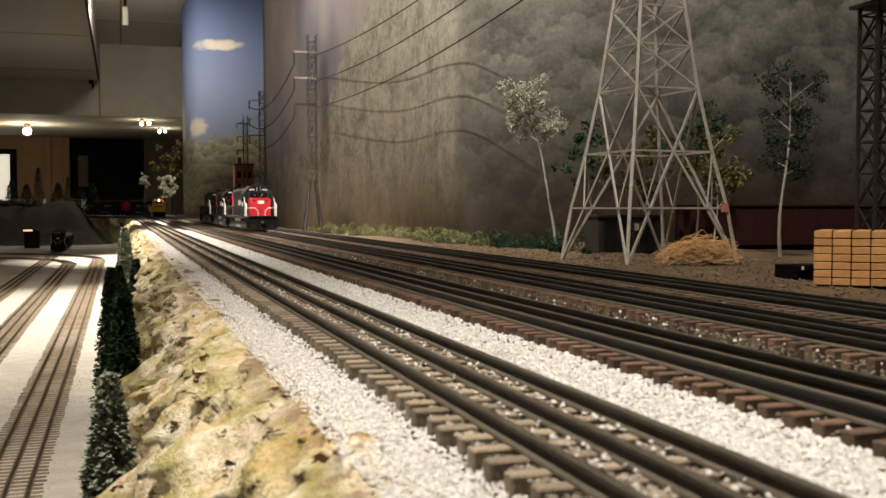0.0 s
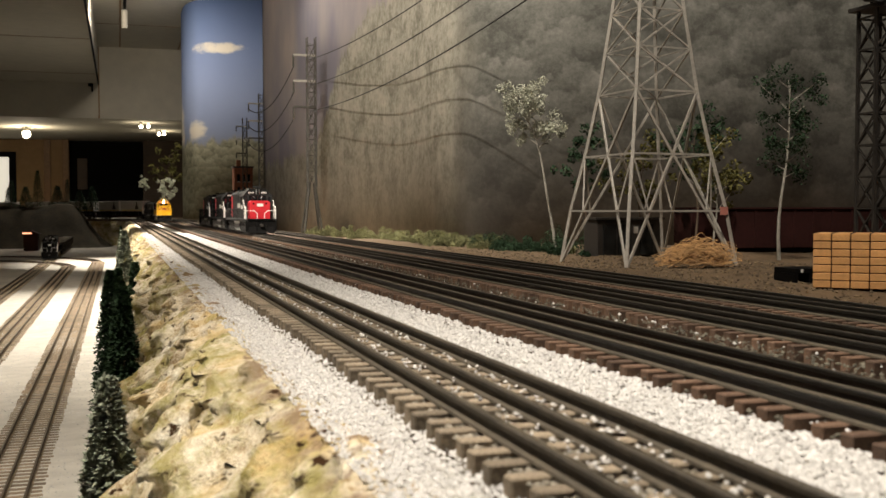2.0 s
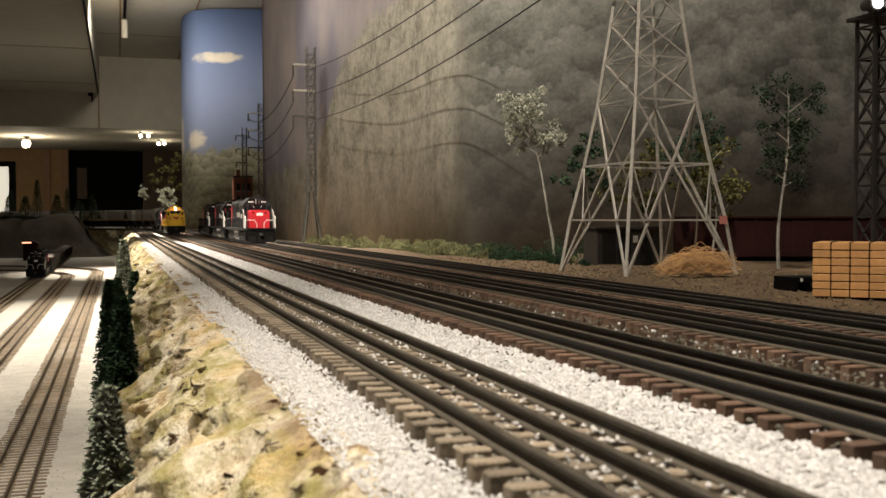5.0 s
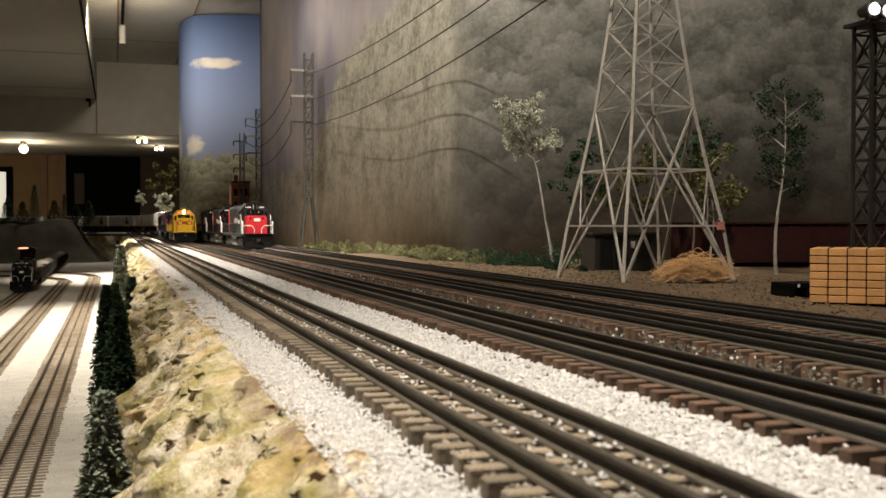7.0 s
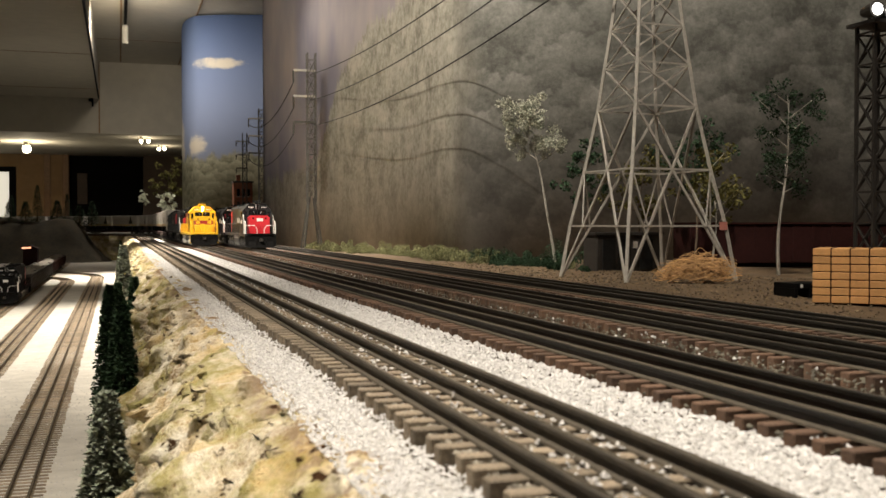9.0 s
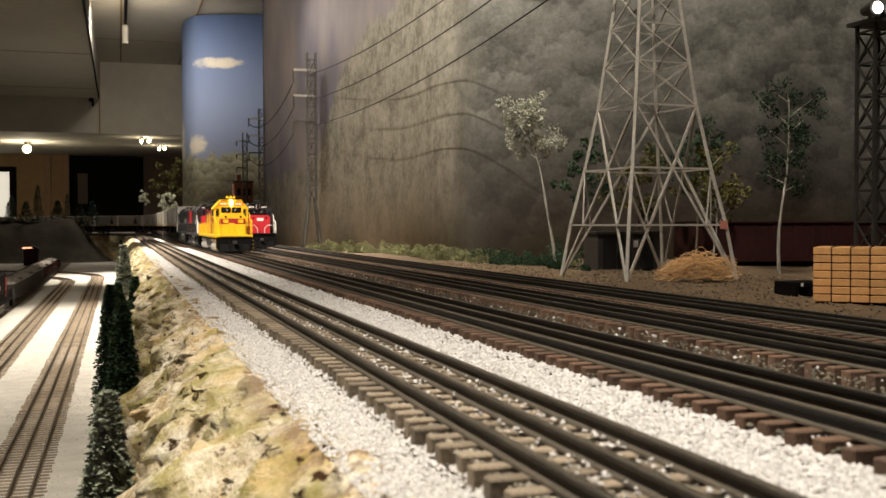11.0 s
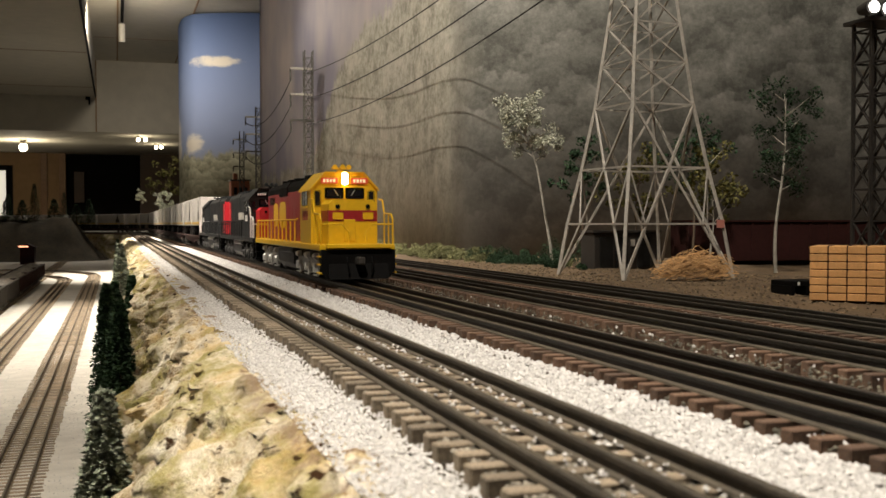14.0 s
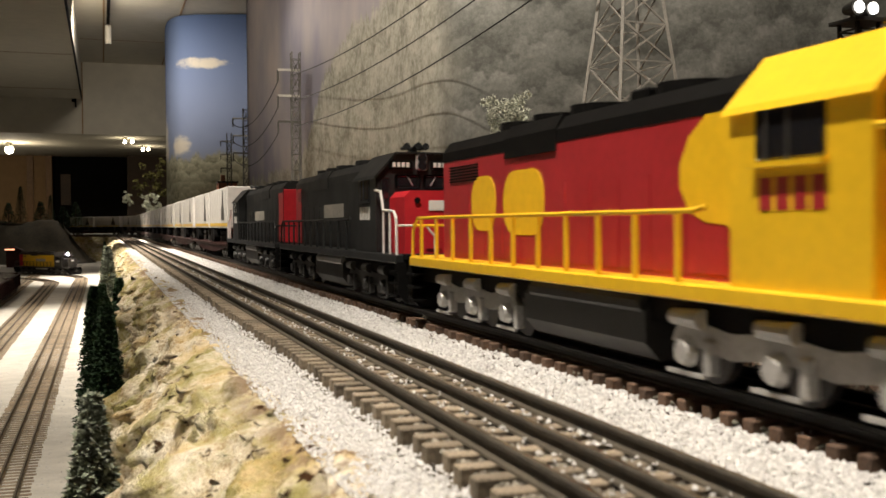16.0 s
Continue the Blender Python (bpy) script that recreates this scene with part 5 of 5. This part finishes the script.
pebbles("sand_pebbles", "brown pebbles scattered on the sand", span(0.39, 0.75, 0.45, 1.6, 1.0), 8000, 0.0005, 0.0021, M["sand_stone"], 5, lambda x, y: upper(x, y)[2])

# ---------------------------------------------------------------- hill, back room, lamps
M["hill"] = mat("dark_mossy_hill", (0.022, 0.021, 0.012), 0.95, var=0.5, scale=14, bump=0.6, bscale=120, col2=(0.055, 0.04, 0.02))


def hill():
    def h(x, y):
        d = min(1, max(0, (-0.02 - x) / 0.25)) * min(1, max(0, (y - 6.0) / 0.3))
        d = d * d * (3 - 2 * d)
        return x + 0.02 * fbm(x, y, 2, 5, 3), y + 0.02 * fbm(x, y, 6, 5, 3), LOW_Z - 0.012 + d * (0.235 + 0.04 * fbm(x, y, 1, 3, 4))
    return sheet(steps((-3.2, -0.7, 40), (-0.7, -0.01, 40)), steps((5.95, 6.6, 40)), h)


solo("hill", hill(), M["hill"], "dark scrubby hill behind the lower yard", "hill", kind="structure", smooth=True)
rng_h = random.Random(31)
for k in range(26):
    x = -0.12 - 0.075 * k + rng_h.uniform(-0.03, 0.03)
    conifer(x, rng_h.uniform(6.3, 6.5), 0.05, rng_h.uniform(0.08, 0.24), rng_h.uniform(0.028, 0.055), M["needle"], 40 + k, 500, "dark conifer silhouetted on the hill")

cabin = thing("yard_building", "small red-roofed building with an orange glow put on its roof", "building")
part("wall", bx(-0.472, -0.403, 5.67, 5.79, LOW_Z - 0.012, -0.073), M["maroon"], cabin)
part("roof", prism(bmesh.new(), [(-0.481, -0.073), (-0.394, -0.073), (-0.438, -0.053)], "y", 5.65, 5.81), M["maroon"], cabin)
# added glowing strip, stands in for the orange light on the roof
part("lit_sign", bx(-0.475, -0.43, 5.644, 5.65, -0.071, -0.064), mat("painted_roof_glow", (0.9, 0.6, 0.4), 0.4, emit=(1.0, 0.40, 0.22, 2.2)), cabin)

M["brick"] = mat("red_brick", (0.30, 0.115, 0.065), 0.85, var=0.35, scale=60)


def brick_building():
    t = thing("brick_building", "small red brick building before the sky backdrop", "building")
    x0, x1, y0, y1, top = 0.690, 0.805, 6.50, 6.62, 0.315
    wall = part("wall", bx(x0, x1, y0, y1, BED, top), M["brick"], t)
    part("roof", bx(x0 - 0.006, x1 + 0.006, y0 - 0.006, y1 + 0.006, top, top + 0.010), M["dark_steel"], t)
    part("chimney", bx(x0 + 0.02, x0 + 0.045, y0 + 0.04, y0 + 0.065, top + 0.010, top + 0.05), M["brick"], t)
    for z in (0.07, 0.15, 0.23):
        for x in (x0 + 0.018, x0 + 0.049, x0 + 0.080):
            w = part("window", bx(x, x + 0.018, y0 - 0.002, y0 + 0.001, z, z + 0.045), M["glass"], wall)
            part("sill", bx(x - 0.002, x + 0.020, y0 - 0.006, y0, z - 0.005, z), M["steel_grey"], w)
    return t


brick_building()

M["door_wood"] = mat("warm_wood_panelling", (0.26, 0.14, 0.06), 0.55, var=0.25, scale=6)
solo("wall_panelling", bx(-3.0, -0.55, 12.70, 12.8, -1.1, 0.87), M["brown_wall"], "tan wall beside the dark opening", "wall", kind="structure")
solo("wall_pier", bx(0.28, 1.2, 12.5, 12.6, -1.1, 0.87), M["dark_wood"], "brown wall pier", "wall", kind="structure")
solo("wall_panel", bx(-0.46, -0.35, 12.74, 12.8, 0.30, 0.66), M["dark_wood"], "small brown wall panel in the dark back room", "panel", kind="structure")
for x in (-0.82, -0.62):
    solo("wall_post", bx(x, x + 0.07, 12.62, 12.7, -1.1, 0.87), M["door_wood"], "brown wooden wall post", "trim", kind="structure")
win = thing("window_1", "bright white framed window in the tan wall", "window", kind="structure")
# the pane's own glow replaces the warm lamplight falling on it
part("pane", bx(-1.9, -1.19, 12.66, 12.70, -0.2, 0.66), mat("glow_painted_blind", (0.9, 0.88, 0.8), 0.6, emit=(1.0, 0.92, 0.75, 0.7)), win)
part("window_frame", bx(-1.19, -1.12, 12.62, 12.70, -0.25, 0.72), M["black"], win)
part("window_frame", bx(-1.95, -1.19, 12.62, 12.70, 0.66, 0.72), M["black"], win)

solo("ceiling_trim", bx(-0.165, -0.155, -0.6, 9.5, 1.155, 1.185), M["black"], "dark metal strip along the ceiling edge", "trim", kind="structure")
for y in (2.6, 4.6, 6.6, 8.4):
    solo("ceiling_seam", bx(-0.15, 3.9, y, y + 0.012, CEIL - 0.002, CEIL + 0.01), M["brown_wall"], "thin joint between ceiling panels", "trim", kind="structure")
    solo("ceiling_seam", bx(-4.9, -0.17, y + 0.5, y + 0.512, 1.168, 1.175), M["brown_wall"], "thin joint between ceiling panels", "trim", kind="structure")
for x in (0.02, 0.52):
    solo("ceiling_seam", bx(x, x + 0.012, -0.5, 9.55, CEIL - 0.003, CEIL + 0.01), M["brown_wall"], "thin joint between ceiling panels", "trim", kind="structure")
solo("beam_seam", bx(-0.163, -0.151, 9.594, 9.602, 0.866, CEIL), M["brown_wall"], "thin joint on the beam", "trim", kind="structure")
hook = thing("ceiling_hook", "small dark metal hook on the beam", "hook")
part("plate", bx(-0.245, -0.205, 9.57, 9.6, 1.145, 1.185), M["black"], hook)
part("tongue", bx(-0.22, -0.205, 9.57, 9.6, 1.10, 1.15), M["black"], hook)
rail_ = thing("track_light", "slim ceiling light track with a small spot head", "ceiling light")
part("track_bar", bx(0.045, 0.065, 4.0, 7.6, CEIL - 0.03, CEIL), M["black"], rail_)
part("spot_head", rod(bmesh.new(), (0.055, 7.7, CEIL - 0.15), (0.055, 7.7, CEIL - 0.02), 0.022, 12), M["paint_white"], rail_)

M["bulb"] = mat("lit_bulb", (1, 0.9, 0.7), 0.3, emit=(1.0, 0.86, 0.6, 14.0))
BULBS = [(-0.855, 10.8, 0.80), (0.205, 9.95, 0.83), (0.275, 10.1, 0.845), (0.40, 10.9, 0.83), (0.46, 11.05, 0.845)]
for x, y, z in BULBS:
    big = x < 0
    t = thing("ceiling_bulb", "lit globe bulb in a ceiling socket" if big else "lit spot bulb under the low ceiling", "lamp", "back room bulbs")
    bm = bmesh.new()
    bmesh.ops.create_icosphere(bm, subdivisions=2, radius=0.042 if big else 0.018, matrix=Matrix.Translation((x, y, z)))
    part("globe", bm, M["bulb"], t, smooth=True)
    part("socket", rod(bmesh.new(), (x, y, z + 0.02), (x, y, 0.875), 0.03 if big else 0.015, 10), M["paint_white"], t)


lay_ties()
motions()
